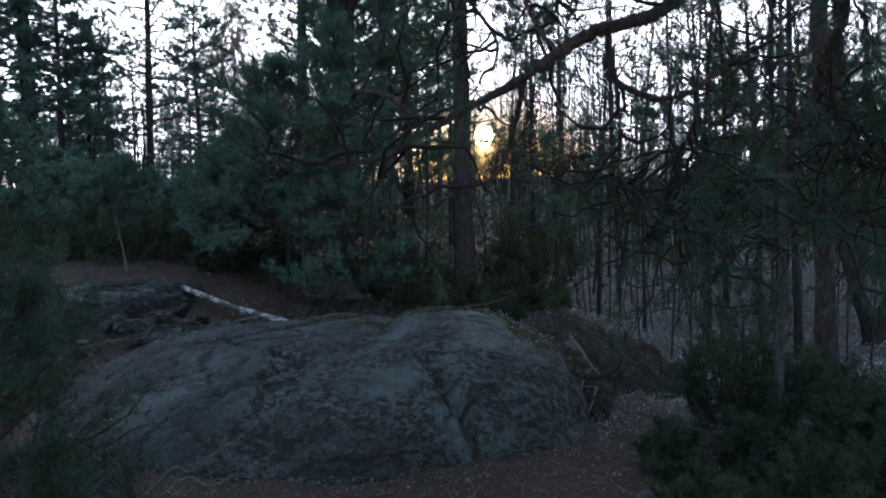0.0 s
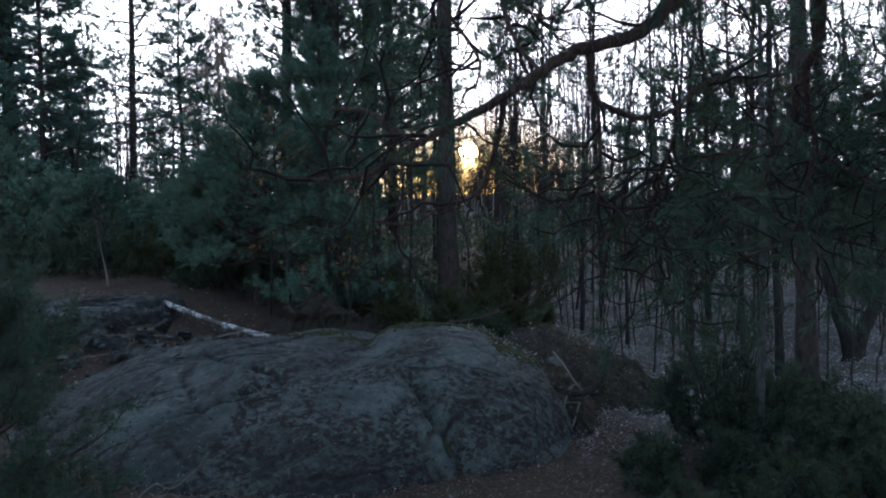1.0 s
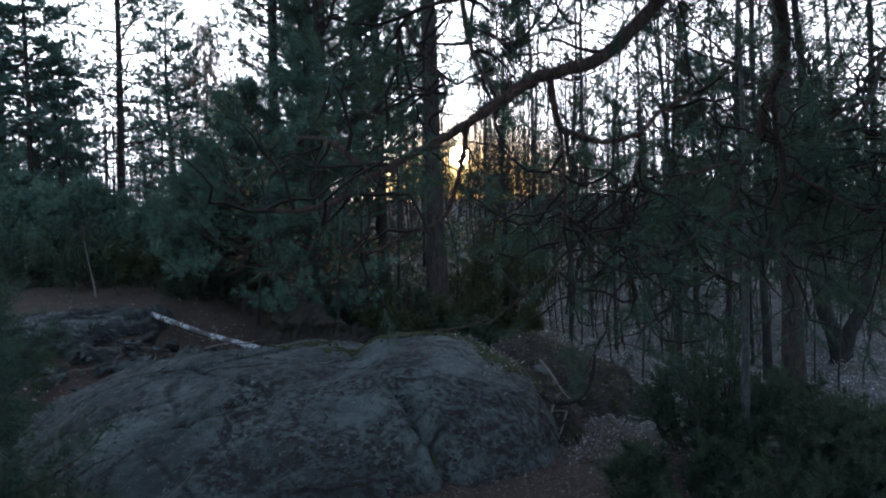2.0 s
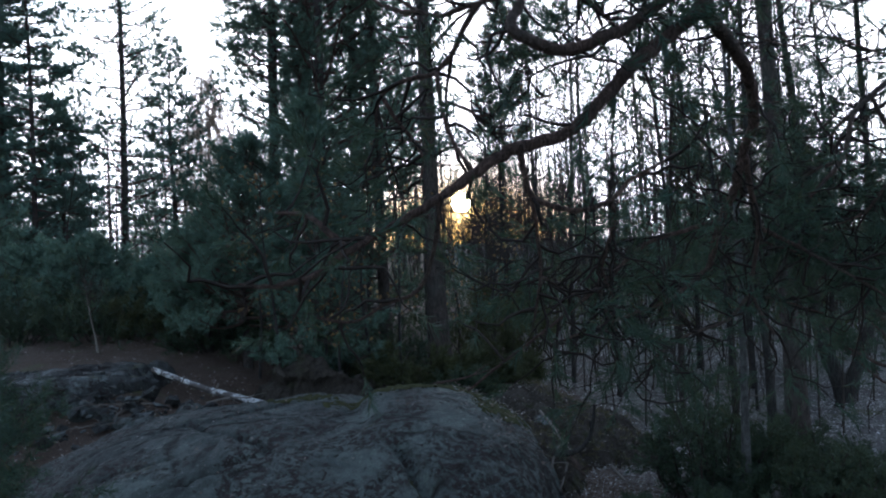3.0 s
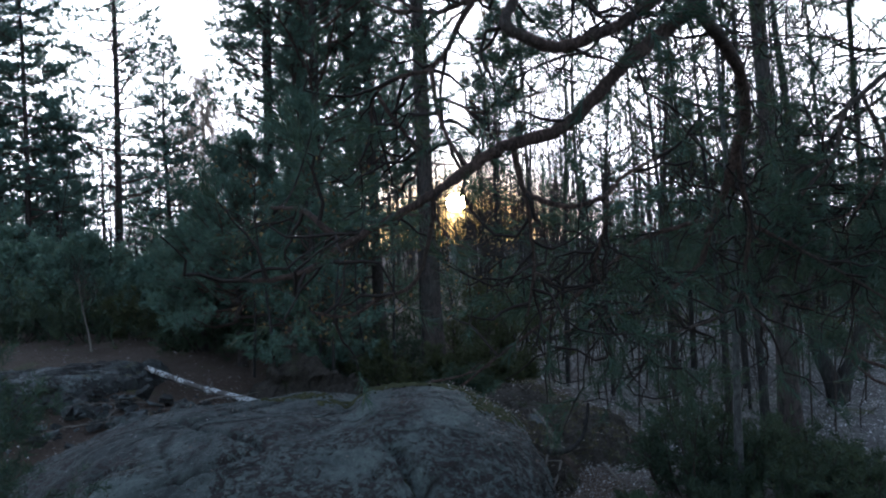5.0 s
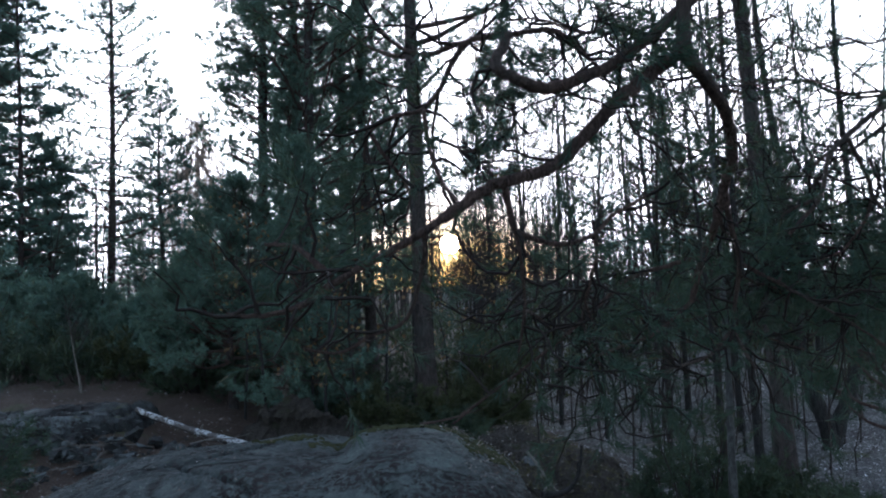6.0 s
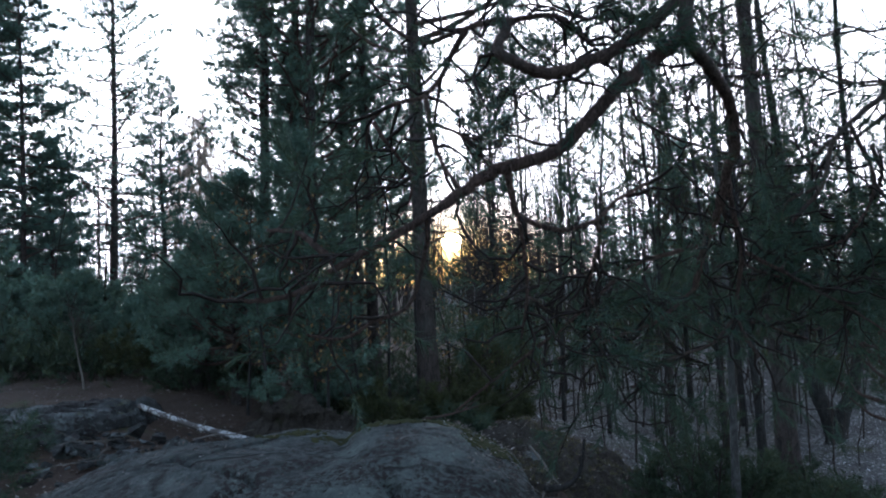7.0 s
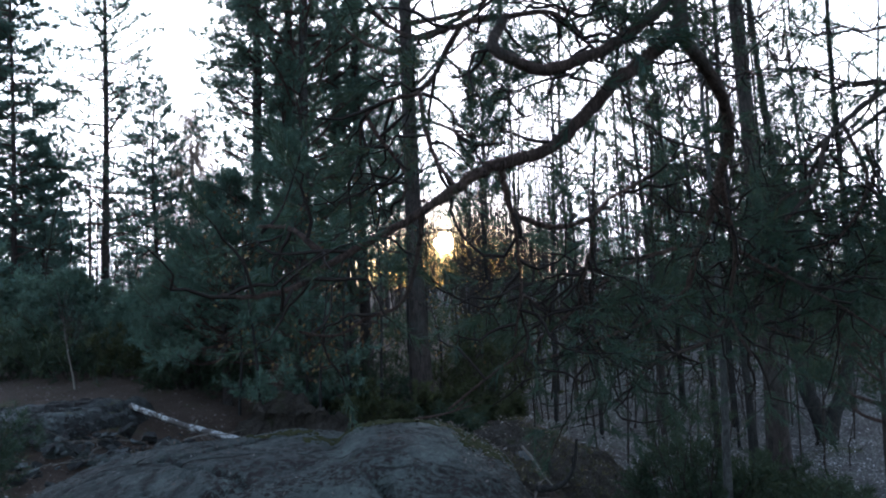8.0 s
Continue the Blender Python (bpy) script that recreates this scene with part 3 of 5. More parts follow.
def block(x, y, z, sx, sy, sz, turn, tilt, seed, parent, mat, cuts=3):
    """An angular block of stone with worn edges."""
    rng = np.random.default_rng(seed)
    bm = bmesh.new()
    for k in range(26 if cuts > 1 else 9):
        p = rng.uniform(-1, 1, 3)
        p = p / max(abs(p)) * rng.uniform(0.82, 1.0)
        bm.verts.new((p[0] * sx, p[1] * sy, p[2] * sz))
    hull = bmesh.ops.convex_hull(bm, input=bm.verts)
    bmesh.ops.delete(bm, geom=[g for g in hull["geom_interior"] if isinstance(g, bmesh.types.BMVert)], context="VERTS")
    bmesh.ops.subdivide_edges(bm, edges=bm.edges, cuts=cuts, use_grid_fill=True)
    bmesh.ops.smooth_vert(bm, verts=bm.verts, factor=0.12 if cuts > 1 else 0.0, use_axis_x=True, use_axis_y=True, use_axis_z=True)
    for v in bm.verts:
        q = v.co * 4 + Vector((seed, 0, 0))
        v.co += min(1.0, 5 * sx) * (0.03 * noise.noise_vector(q) + 0.02 * noise.noise_vector(q * 3.1) + 0.01 * noise.noise_vector(q * 9))
    bm.normal_update()
    me = bpy.data.meshes.new("block")
    bm.to_mesh(me)
    me.materials.append(mat)
    ob = new("block", me)
    ob.parent = parent
    ob.matrix_parent_inverse = parent.matrix_world.inverted()
    ob.matrix_basis = pose(x, y, z, tilt, tilt * 0.6, turn)
    return ob


bpy.context.view_layer.update()
rng = np.random.default_rng(31)
# paler granite on the tops, as sky light would leave them
for k in range(7):
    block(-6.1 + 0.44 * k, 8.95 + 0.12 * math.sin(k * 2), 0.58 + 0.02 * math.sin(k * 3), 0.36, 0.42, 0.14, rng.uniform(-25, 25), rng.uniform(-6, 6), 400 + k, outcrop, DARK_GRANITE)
# front blocks in the darkened rock: mossy, with shade in the colour
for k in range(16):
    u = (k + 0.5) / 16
    block(-6.3 + 3.3 * u, 8.42 + rng.uniform(-0.1, 0.1) + 0.35 * u * u, 0.48 + rng.uniform(-0.04, 0.06), rng.uniform(0.11, 0.24), rng.uniform(0.12, 0.2), rng.uniform(0.06, 0.11), rng.uniform(-40, 40), rng.uniform(-14, 14), 420 + k, outcrop, SHADED_MOSSY_ROCK)
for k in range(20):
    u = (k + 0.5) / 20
    block(-6.2 + 3.4 * u, 8.12 + rng.uniform(-0.12, 0.12) + 0.35 * u * u, 0.29 + rng.uniform(-0.06, 0.06), rng.uniform(0.08, 0.2), rng.uniform(0.1, 0.18), rng.uniform(0.05, 0.1), rng.uniform(-60, 60), rng.uniform(-20, 20), 450 + k, outcrop, SHADED_MOSSY_ROCK)
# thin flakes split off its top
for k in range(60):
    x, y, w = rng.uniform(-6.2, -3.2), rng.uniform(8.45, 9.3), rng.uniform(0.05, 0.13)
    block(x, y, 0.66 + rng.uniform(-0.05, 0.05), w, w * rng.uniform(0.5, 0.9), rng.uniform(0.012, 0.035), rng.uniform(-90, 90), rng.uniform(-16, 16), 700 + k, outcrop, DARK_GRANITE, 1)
# rubble in the cleft below it, mostly coloured dark for the cleft's shade
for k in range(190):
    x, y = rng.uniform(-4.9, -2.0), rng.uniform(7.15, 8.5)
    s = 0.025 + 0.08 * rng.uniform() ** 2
    block(x, y, float(ground_z(x, y)) + 0.05 + rng.uniform(0, 0.08), s, s * rng.uniform(0.6, 1.1), s * rng.uniform(0.35, 0.7), rng.uniform(-90, 90), rng.uniform(-30, 30), 480 + k, outcrop, DARK_GRANITE if k % 4 == 0 else SHADED_MOSSY_ROCK, 1)

mound = field_rock("earth_mound", -2.2, 0.1, 8.1, 10.0, 0.03, lambda x, y: np.maximum(dome(x, y, -1.3, 9.1, 0.55, 0.5, 0.76, 2.0, 0.9), dome(x, y, -0.85, 8.95, 0.7, 0.5, 0.52, 2.0, 0.9)) + 0.04, BANK,
                   "dark mound of earth and roots behind the boulder", 0.34, 17, 0.0, 0.05)
tagged(mound, category="earth mound", kind="structure")


def bank_z(x, y):
    return np.maximum(dome(x, y, 1.12, 6.95, 0.82, 0.95, 0.46, 3.0, 0.6), dome(x, y, 0.82, 6.1, 0.42, 0.75, 0.36, 2.4, 0.8)) + 0.03


bank = field_rock("earth_bank", 0.0, 2.3, 5.3, 8.0, 0.03, bank_z, BANK, "bank of earth, moss and leaf litter beside the boulder", 0.16, 23, 0.0, 0.06)
tagged(bank, category="earth bank", kind="structure")
on_bank = surface_of(bank)


def moss_patch(x, y, rx, ry, turn, seed):
    """A cushion of moss grown on the boulder."""
    c, s = math.cos(turn), math.sin(turn)
    v, n = [], 44
    for i in range(n):
        for j in range(n):
            u, w = (i / (n - 1) - 0.5) * 2, (j / (n - 1) - 0.5) * 2
            px, py = x + u * rx * c - w * ry * s, y + u * rx * s + w * ry * c
            edge = 1 - math.hypot(u, w) + 1.3 * noise.fractal(Vector((px * 16, py * 16, seed)), 0.6, 2.0, 5) - 0.3
            lift = 0.014 * min(1.0, max(-2.5, edge * 3)) + 0.012 * noise.noise(Vector((px * 22, py * 22, seed)))
            v.append((px, py, on_boulder(px, py) + lift))
    i, j = np.meshgrid(np.arange(n - 1), np.arange(n - 1), indexing="ij")
    k = i * n + j
    pile = Pile()
    pile.add(np.array(v) - (x, y, 0), np.stack([k, k + n, k + n + 1, k + 1], -1).reshape(-1, 4))
    ob = new("moss_patch", pile.mesh("moss_patch", MOSS))
    ob.location = (x, y, 0)
    return tagged(ob, "yellow-green moss cushion growing on the boulder", "moss", "moss on the boulder")


for k, (x, y, rx, ry, turn) in enumerate([(-0.02, 5.0, 0.075, 0.03, -1.0), (0.1, 4.84, 0.06, 0.028, -0.9), (0.2, 4.7, 0.05, 0.025, -0.9), (-0.45, 6.4, 0.3, 0.14, 0.5), (-0.05, 6.4, 0.32, 0.2, 0.1), (0.4, 6.35, 0.3, 0.2, -0.3),
                                          (-0.9, 6.6, 0.28, 0.1, 0.2), (0.62, 6.0, 0.2, 0.25, 0.2)]):
    moss_patch(x, y, rx, ry, turn, k * 3.7)


def stone(x, y, r, seed, label="small grey stone half sunk in the litter", mat=None):
    rng = np.random.default_rng(seed)
    bm = bmesh.new()
    bmesh.ops.create_icosphere(bm, subdivisions=3, radius=1)
    for v in bm.verts:
        d = 1 + 0.28 * noise.noise(v.co * 1.3 + Vector((seed, 0, 0))) + 0.1 * noise.noise(v.co * 3.7 + Vector((0, seed, 0)))
        v.co = Vector((v.co.x * r * 1.25, v.co.y * r, v.co.z * r * 0.75)) * d
    me = bpy.data.meshes.new("stone")
    bm.to_mesh(me)
    me.materials.append(mat or GRANITE)
    for p in me.polygons:
        p.use_smooth = True
    ob = new("stone", me)
    ob.matrix_world = pose(x, y, max(float(ground_z(x, y)), on_bank(x, y), on_boulder(x, y)) + r * 0.15, 0, 0, rng.uniform(0, 360))
    return tagged(ob, label, "stone", "stones on the forest floor")


stone(-1.88, 4.3, 0.16, 3, "rounded grey stone beside the boulder")
stone(-0.35, 4.05, 0.07, 4)
stone(1.0, 3.9, 0.09, 5)
stone(-2.5, 4.6, 0.1, 6)
stone(0.96, 6.25, 0.085, 12, "pale rounded stone bedded in the bank", DARK_GRANITE)
stone(3.0, 6.6, 0.09, 8, "small pale stone among low shrubs")

for k in range(10):
    stone(-3.9 + 2.0 * ((k * 0.618) % 1), 7.35 + 1.2 * ((k * 0.377) % 1), 0.05 + 0.09 * ((k * 0.83) % 1), 30 + k, "dark angular stone in the cleft between the rocks")

# birch log leaning on the bank
log = thing("birch_log", -1.66, 8.55, 0.33, "fallen white birch log with dark patches, leaning on the bank", "log")
pile = Pile()
rng = np.random.default_rng(2)
p = smooth_path([(-1.24, 0.55, 0.345), (-0.64, 0.30, 0.155), (-0.25, 0.13, 0.06), (0.02, 0.0, 0.0), (0.35, -0.15, -0.09)], 6)
tube(pile, p, np.linspace(0.03, 0.05, len(p)), 14, 0.03, rng)
part("log_stem", pile, BIRCH, log)
pile = Pile()
tube(pile, [p[8], p[8] + (0.05, -0.05, 0.09)], [0.014, 0.01], 7)
part("branch_stub", pile, DEAD_WOOD, log)


def stick(points, r, label, seed, name="dead_branch", mat=None, forks=3, group="dead branches on the ground"):
    """A dead branch lying about, with a few side twigs."""
    rng = np.random.default_rng(seed)
    pts = np.array(points, float)
    at = pts[0].copy()
    ob = thing(name, *at, label, "branch", group)
    main, side = Pile(), Pile()
    p = smooth_path(pts - at, 5)
    tube(main, p, np.linspace(r, r * 0.4, len(p)), 7, 0.08, rng)
    part("stick", main, mat or DEAD_WOOD, ob)
    for k in range(forks):
        q = along(p, rng.uniform(0.3, 0.95))
        w = (p[-1] - p[0]) / np.linalg.norm(p[-1] - p[0]) + rng.normal(size=3) * 0.7
        w[2] = abs(w[2]) * 0.5
        e = q + w * rng.uniform(0.08, 0.25)
        tube(side, [q, (q + e) / 2 + rng.normal(size=3) * 0.015, e], [r * 0.4, r * 0.3, r * 0.12], 4)
    if forks:
        part("twigwork", side, mat or DEAD_WOOD, ob, kind="stuff")
    return ob


stick([(0.927, 5.42, 0.423), (1.033, 5.44, 0.416), (1.135, 5.46, 0.459), (1.197, 5.48, 0.569), (1.222, 5.5, 0.719)], 0.024, "dark curved dead root beside the boulder", 21, "dead_root", GREY_BARK, 1)
stick([(0.925, 6.05, 0.589), (0.996, 5.933, 0.496), (1.036, 5.817, 0.424), (1.09, 5.7, 0.356)], 0.012, "pale exposed root running down the bank", 22, "dead_root", None, 2)
stick([(1.019, 5.45, 0.384), (1.074, 5.425, 0.335), (1.114, 5.4, 0.271)], 0.026, "weathered root stub beside the boulder", 23, "dead_root", LIMB_BARK, 1)
stick([(1.335, 5.6, 0.279), (1.388, 5.533, 0.216), (1.44, 5.467, 0.17), (1.505, 5.4, 0.148)], 0.012, "pale broken branch lying in the leaf litter", 24)
stick([(1.4, 5.75, 0.12), (1.7, 5.7, 0.1), (2.0, 5.75, 0.08)], 0.012, "thin pale stick lying in the leaf litter", 25)
stick([(-1.6, 4.3, 0.12), (-1.5, 4.42, 0.2), (-1.38, 4.36, 0.2), (-1.28, 4.45, 0.27), (-1.2, 4.42, 0.36)], 0.005, "tangled dry twigs in front of the boulder", 26, forks=5)
stick([(-1.5, 4.2, 0.13), (-1.38, 4.3, 0.19), (-1.25, 4.24, 0.16), (-1.1, 4.34, 0.19), (-1.0, 4.3, 0.14)], 0.0045, "tangled dry twigs in front of the boulder", 27, forks=4)
stick([(0.15, 6.75, 0.72), (0.4, 6.85, 0.74), (0.62, 6.95, 0.78)], 0.012, "thin dark stick lying across the boulder's crest", 28, mat=LIMB_BARK)
stick([(-0.2, 3.9, 0.13), (0.0, 4.0, 0.14), (0.25, 4.02, 0.13)], 0.01, "short stick on the forest floor", 29)
stick([(2.6, 8.9, 0.05), (3.2, 9.0, 0.1), (3.9, 8.8, 0.08)], 0.015, "thin pale stick lying in the leaf litter", 30)

# ---------------------------------------------------------------- trees that stand clear


def gz(x, y):
    return float(ground_z(x, y))


pine(0.27, 10.1, gz(0.27, 10.1), 15, 0.115, 0.26, 2.0, 36, 6, "tall straight pine with grey-brown bark behind the boulder", 41, (-0.004, 0.0), 0.05, 26, 0.08, 0.009, bare=34, shape=0.4, split=True)
pine(3.43, 7.3, gz(3.43, 7.3), 14, 0.085, 0.36, 1.7, 26, 5, "straight pine trunk with rough brown bark on the leafy hollow", 42, (-0.045, -0.03), 0.04, 26, 0.075, 0.007, bare=14, shape=0.4, split=True)
pine(-8.95, 25.4, gz(-8.95, 25.4), 16, 0.13, 0.16, 1.9, 115, 8, "tall slim pine with a thin open crown", 43, (0.02, 0.0), 0.1, 26, 0.075, 0.017, 0.08, HAZED_NEEDLES, shape=0.3, bare=14, lift=0.3, perk=0.5)
pine(-10.3, 22.5, gz(-10.3, 22.5), 13.5, 0.085, 0.10, 1.45, 115, 9, "dense dark pine at the edge of the clearing", 44, (0.005, 0), 0.1, 28, 0.08, 0.022, 0.1, HAZED_NEEDLES, shape=0.5, lift=0.0, perk=0.25)
pine(-12.6, 23.5, gz(-12.6, 23.5), 15, 0.09, 0.10, 2.1, 105, 9, "dense dark pine at the edge of the clearing", 45, (0.0, 0), 0.1, 22, 0.085, 0.022, 0.1, HAZED_NEEDLES, shape=0.5, lift=0.0, perk=0.25)
pine(-11.5, 23.0, gz(-11.5, 23.0), 12.5, 0.085, 0.08, 2.0, 85, 9, "dense dark pine with level layered branches", 62, (0, 0), 0.1, 14, 0.1, 0.034, 0.12, HAZED_NEEDLES, shape=0.55, lift=-0.05, perk=0.15)
pine(-10.0, 23.6, gz(-10.0, 23.6), 6.0, 0.07, 0.06, 1.2, 60, 8, "shorter dense pine with level layered branches", 56, (0, 0), 0.06, 14, 0.1, 0.032, 0.12, HAZED_NEEDLES, shape=0.6, lift=-0.05, perk=0.15)
pine(-8.25, 28.4, gz(-8.25, 28.4), 8.6, 0.11, 0.1, 1.8, 110, 8, "slim young pine with a pointed crown", 46, (0, 0), 0.1, 24, 0.08, 0.016, 0.09, HAZED_NEEDLES, shape=0.7, lift=0.1, perk=0.4)
pine(-1.35, 12.2, gz(-1.35, 12.2), 11.5, 0.11, 0.10, 1.6, 140, 8, "thick bushy pine with foliage down to the ground", 47, (0.01, 0), 0.1, 24, 0.065, 0.012, 0.08, shape=0.45)
pine(-2.2, 12.9, gz(-2.2, 12.9), 13, 0.10, 0.3, 0.85, 140, 7, "thick bushy pine with foliage down to the ground", 56, (0.02, 0), 0.1, 24, 0.06, 0.012, 0.08, shape=0.25, perk=0.5)
pine(-1.7, 13.6, gz(-1.7, 13.6), 13, 0.10, 0.34, 1.1, 100, 8, "thick bushy pine with foliage down to the ground", 60, (0.0, 0), 0.1, 24, 0.065, 0.013, 0.08, shape=0.3, perk=0.5)
pine(-0.5, 12.9, gz(-0.5, 12.9), 12, 0.10, 0.10, 1.15, 140, 8, "thick bushy pine with foliage down to the ground", 48, (0.0, 0), 0.1, 24, 0.065, 0.012, 0.08, shape=0.5)
pine(-2.2, 10.7, gz(-2.2, 10.7), 2.7, 0.05, 0.2, 1.1, 90, 7, "young bushy pine behind the rocks", 49, (0.0, 0), 0.05, 28, 0.06, 0.009, 0.09, shape=0.6)
pine(-2.85, 11.4, gz(-2.85, 11.4), 1.35, 0.04, 0.26, 0.7, 50, 7, "young bushy pine behind the rocks", 64, (0.0, 0), 0.05, 28, 0.06, 0.009, 0.09, shape=0.6)
pine(-1.6, 12.3, gz(-1.6, 12.3), 4.4, 0.05, 0.03, 1.1, 80, 6, "young bushy pine behind the rocks", 65, (0.0, 0), 0.05, 26, 0.06, 0.01, 0.09, shape=0.6)
pine(-1.2, 10.0, gz(-1.2, 10.0), 3.4, 0.045, 0.03, 1.0, 60, 6, "young bushy pine behind the rocks", 50, (0.0, 0), 0.05, 24, 0.08, 0.012, 0.1, shape=0.8)
pine(-5.6, 14.5, gz(-5.6, 14.5), 1.4, 0.05, 0.03, 1.1, 60, 6, "young bushy pine in the undergrowth", 51, (0, 0), 0.05, 18, 0.1, 0.018, 0.14, shape=0.8)
pine(-7.2, 16.5, gz(-7.2, 16.5), 1.3, 0.06, 0.03, 1.3, 60, 6, "young bushy pine in the undergrowth", 52, (0, 0), 0.05, 18, 0.11, 0.02, 0.14, shape=0.8)
pine(-4.3, 14.0, gz(-4.3, 14.0), 1.15, 0.05, 0.03, 0.8, 55, 6, "young bushy pine in the undergrowth", 53, (0, 0), 0.05, 18, 0.1, 0.018, 0.14, shape=0.8)
pine(-3.1, 12.8, gz(-3.1, 12.8), 1.9, 0.05, 0.03, 1.1, 55, 6, "young bushy pine in the undergrowth", 54, (0, 0), 0.05, 18, 0.1, 0.018, 0.14, shape=0.8)
pine(5.3, 16.5, gz(5.3, 16.5), 6.0, 0.07, 0.1, 1.6, 46, 5, "young pine among the bare trees", 55, (0, 0), 0.1, 18, 0.08, 0.014, 0.1, HAZED_NEEDLES, shape=0.8)
bare_tree(-7.35, 29.5, gz(-7.35, 29.5), 7.6, 0.07, "weeping birch with drooping bare twigs, sunlight put into their colour", 61, (0.0, 0), 90, 0.3, 0.30, 0, 0.75, name="birch_tree", bark=BIRCH, twig=SUNLIT_TWIG, stout=5.5)

pine(-1.75, 14.5, gz(-1.75, 14.5), 12, 0.10, 0.36, 1.25, 60, 6, "thick bushy pine with foliage down to the ground", 57, (0.0, 0), 0.1, 22, 0.08, 0.016, 0.08, shape=0.5)
pine(1.9, 17.7, gz(1.9, 17.7), 6.8, 0.05, 0.55, 0.75, 30, 5, "slim pine with a small tufted crown", 58, (0, 0), 0.1, 14, 0.12, 0.02, 0.15, HAZED_NEEDLES, shape=0.4)
pine(4.7, 13.7, gz(4.7, 13.7), 4.0, 0.04, 0.2, 0.8, 40, 5, "young pine among the bare trees", 59, (0, 0), 0.1, 16, 0.1, 0.018, 0.14, HAZED_NEEDLES, shape=0.6)
pine(2.75, 4.4, gz(2.75, 4.4), 1.75, 0.026, 0.42, 0.45, 24, 4, "young pine with soft dense needles", 112, (-0.06, -0.02), 0.03, 36, 0.06, 0.004, 0.09, SHADED_NEEDLES, shape=0.5)

pine(5.0, 10.6, gz(5.0, 10.6), 3.5, 0.05, 0.3, 1.1, 40, 6, "young pine among the bare trees", 66, (0, 0), 0.1, 22, 0.07, 0.010, 0.09, SHADED_NEEDLES, shape=0.4, lift=0.1, perk=0.4)
pine(3.7, 11.5, gz(3.7, 11.5), 5.4, 0.045, 0.45, 1.0, 26, 5, "slim young pine with tufted open foliage", 69, (0, 0), 0.1, 22, 0.06, 0.009, 0.08, SHADED_NEEDLES, shape=0.35, lift=0.1, perk=0.4)
pine(4.3, 11.2, gz(4.3, 11.2), 3.4, 0.045, 0.3, 0.9, 34, 5, "young pine among the bare trees", 67, (0, 0), 0.1, 22, 0.07, 0.010, 0.09, SHADED_NEEDLES, shape=0.4, lift=0.1, perk=0.4)

pine(-0.95, 13.9, gz(-0.95, 13.9), 12, 0.10, 0.14, 1.2, 100, 7, "thick bushy pine with foliage down to the ground", 68, (0.0, 0), 0.1, 20, 0.07, 0.014, 0.08, shape=0.4, perk=0.6)

# crooked tree with two stems in the hollow
crook = thing("crooked_tree", 4.87, 9.35, gz(4.87, 9.35), "dark crooked tree with two stems rising from one base", "tree")
pile, twig = Pile(), Pile()
rng = np.random.default_rng(9)
tube(pile, smooth_path([(0, 0, -0.15), (0.02, 0, 0.15), (-0.12, 0.05, 0.6), (-0.22, 0.1, 1.2), (-0.2, 0.2, 2.5), (-0.4, 0.2, 4.5), (-0.5, 0.3, 7)], 5), np.linspace(0.12, 0.02, 31), 9, 0.06, rng)
part("stem", pile, GREY_BARK, crook)
pile = Pile()
tube(pile, smooth_path([(0.02, 0, -0.12), (0.12, 0, 0.3), (0.3, 0.02, 0.65), (0.42, 0.05, 1.2), (0.5, 0.1, 2.5), (0.45, 0.1, 5), (0.6, 0.1, 8)], 5), np.linspace(0.1, 0.012, 31), 9, 0.06, rng)
part("stem", pile, GREY_BARK, crook)
for k in range(30):
    q = np.array([rng.uniform(-0.45, 0.5), rng.uniform(0, 0.2), rng.uniform(1.2, 4.5)])
    q[0] = (-0.2 - 0.05 * q[2]) if q[0] < 0 else 0.46
    w = rng.normal(size=3) + np.array([0, 0, 0.8])
    e = q + w * 0.35
    tube(twig, [q, (q + e) / 2 + rng.normal(size=3) * 0.06, e], [0.008, 0.005, 0.002], 4)
part("branchwork", twig, TWIG_BARK, crook, kind="stuff")

# thin saplings before the sun
for k, (x, y, h) in enumerate([(1.62, 14.5, 7), (2.6, 13.6, 6), (3.1, 15.4, 7), (0.30, 15.6, 8), (1.75, 16.4, 7.5), (1.5, 13.3, 6), (0.25, 18.5, 9), (2.1, 15.2, 7), (1.95, 19.5, 9), (2.4, 17.0, 8), (0.56, 17.2, 7), (1.5, 17.6, 7.5)]):
    bare_tree(x, y, gz(x, y), h, 0.022, "thin bare sapling standing before the low sun", 160 + k, (0.01 * (k % 3 - 1), 0), 26, 0.2, 0.16, 1, stout=1.3, cat=OAK_LEAF if k % 2 == 0 else BILBERRY, dot=0.035, group="thin saplings behind the boulder")

# stems in the hollow
for k, (x, y, h, r, lx) in enumerate([(3.76, 8.65, 9, 0.055, -0.03), (3.48, 8.95, 7, 0.035, -0.03), (4.1, 11.9, 8, 0.05, -0.02), (3.1, 9.6, 7, 0.03, -0.02), (4.35, 10.6, 8, 0.05, -0.03),
                                    (6.87, 13.5, 9, 0.055, 0.0), (4.9, 10.6, 7, 0.03, -0.01), (2.4, 9.8, 6, 0.028, 0.01), (2.0, 10.6, 7, 0.03, 0.02), (3.9, 9.4, 5, 0.02, -0.04), (5.4, 11.5, 8, 0.04, 0.0)]):
    bare_tree(x, y, gz(x, y), h, r * 0.8, "slim dark bare tree rising from the leaf litter", 70 + k, (lx, 0), 26, 0.25, 0.2, 2, group="bare trees in the hollow")
bare_tree(-4.42, 11.5, gz(-4.42, 11.5), 1.1, 0.015, "thin pale dead sapling on the bank", 85, (-0.14, 0.0), 6, 0.4, 0.2, 0, name="dead_sapling", bark=DEAD_WOOD, wobble=0.03)
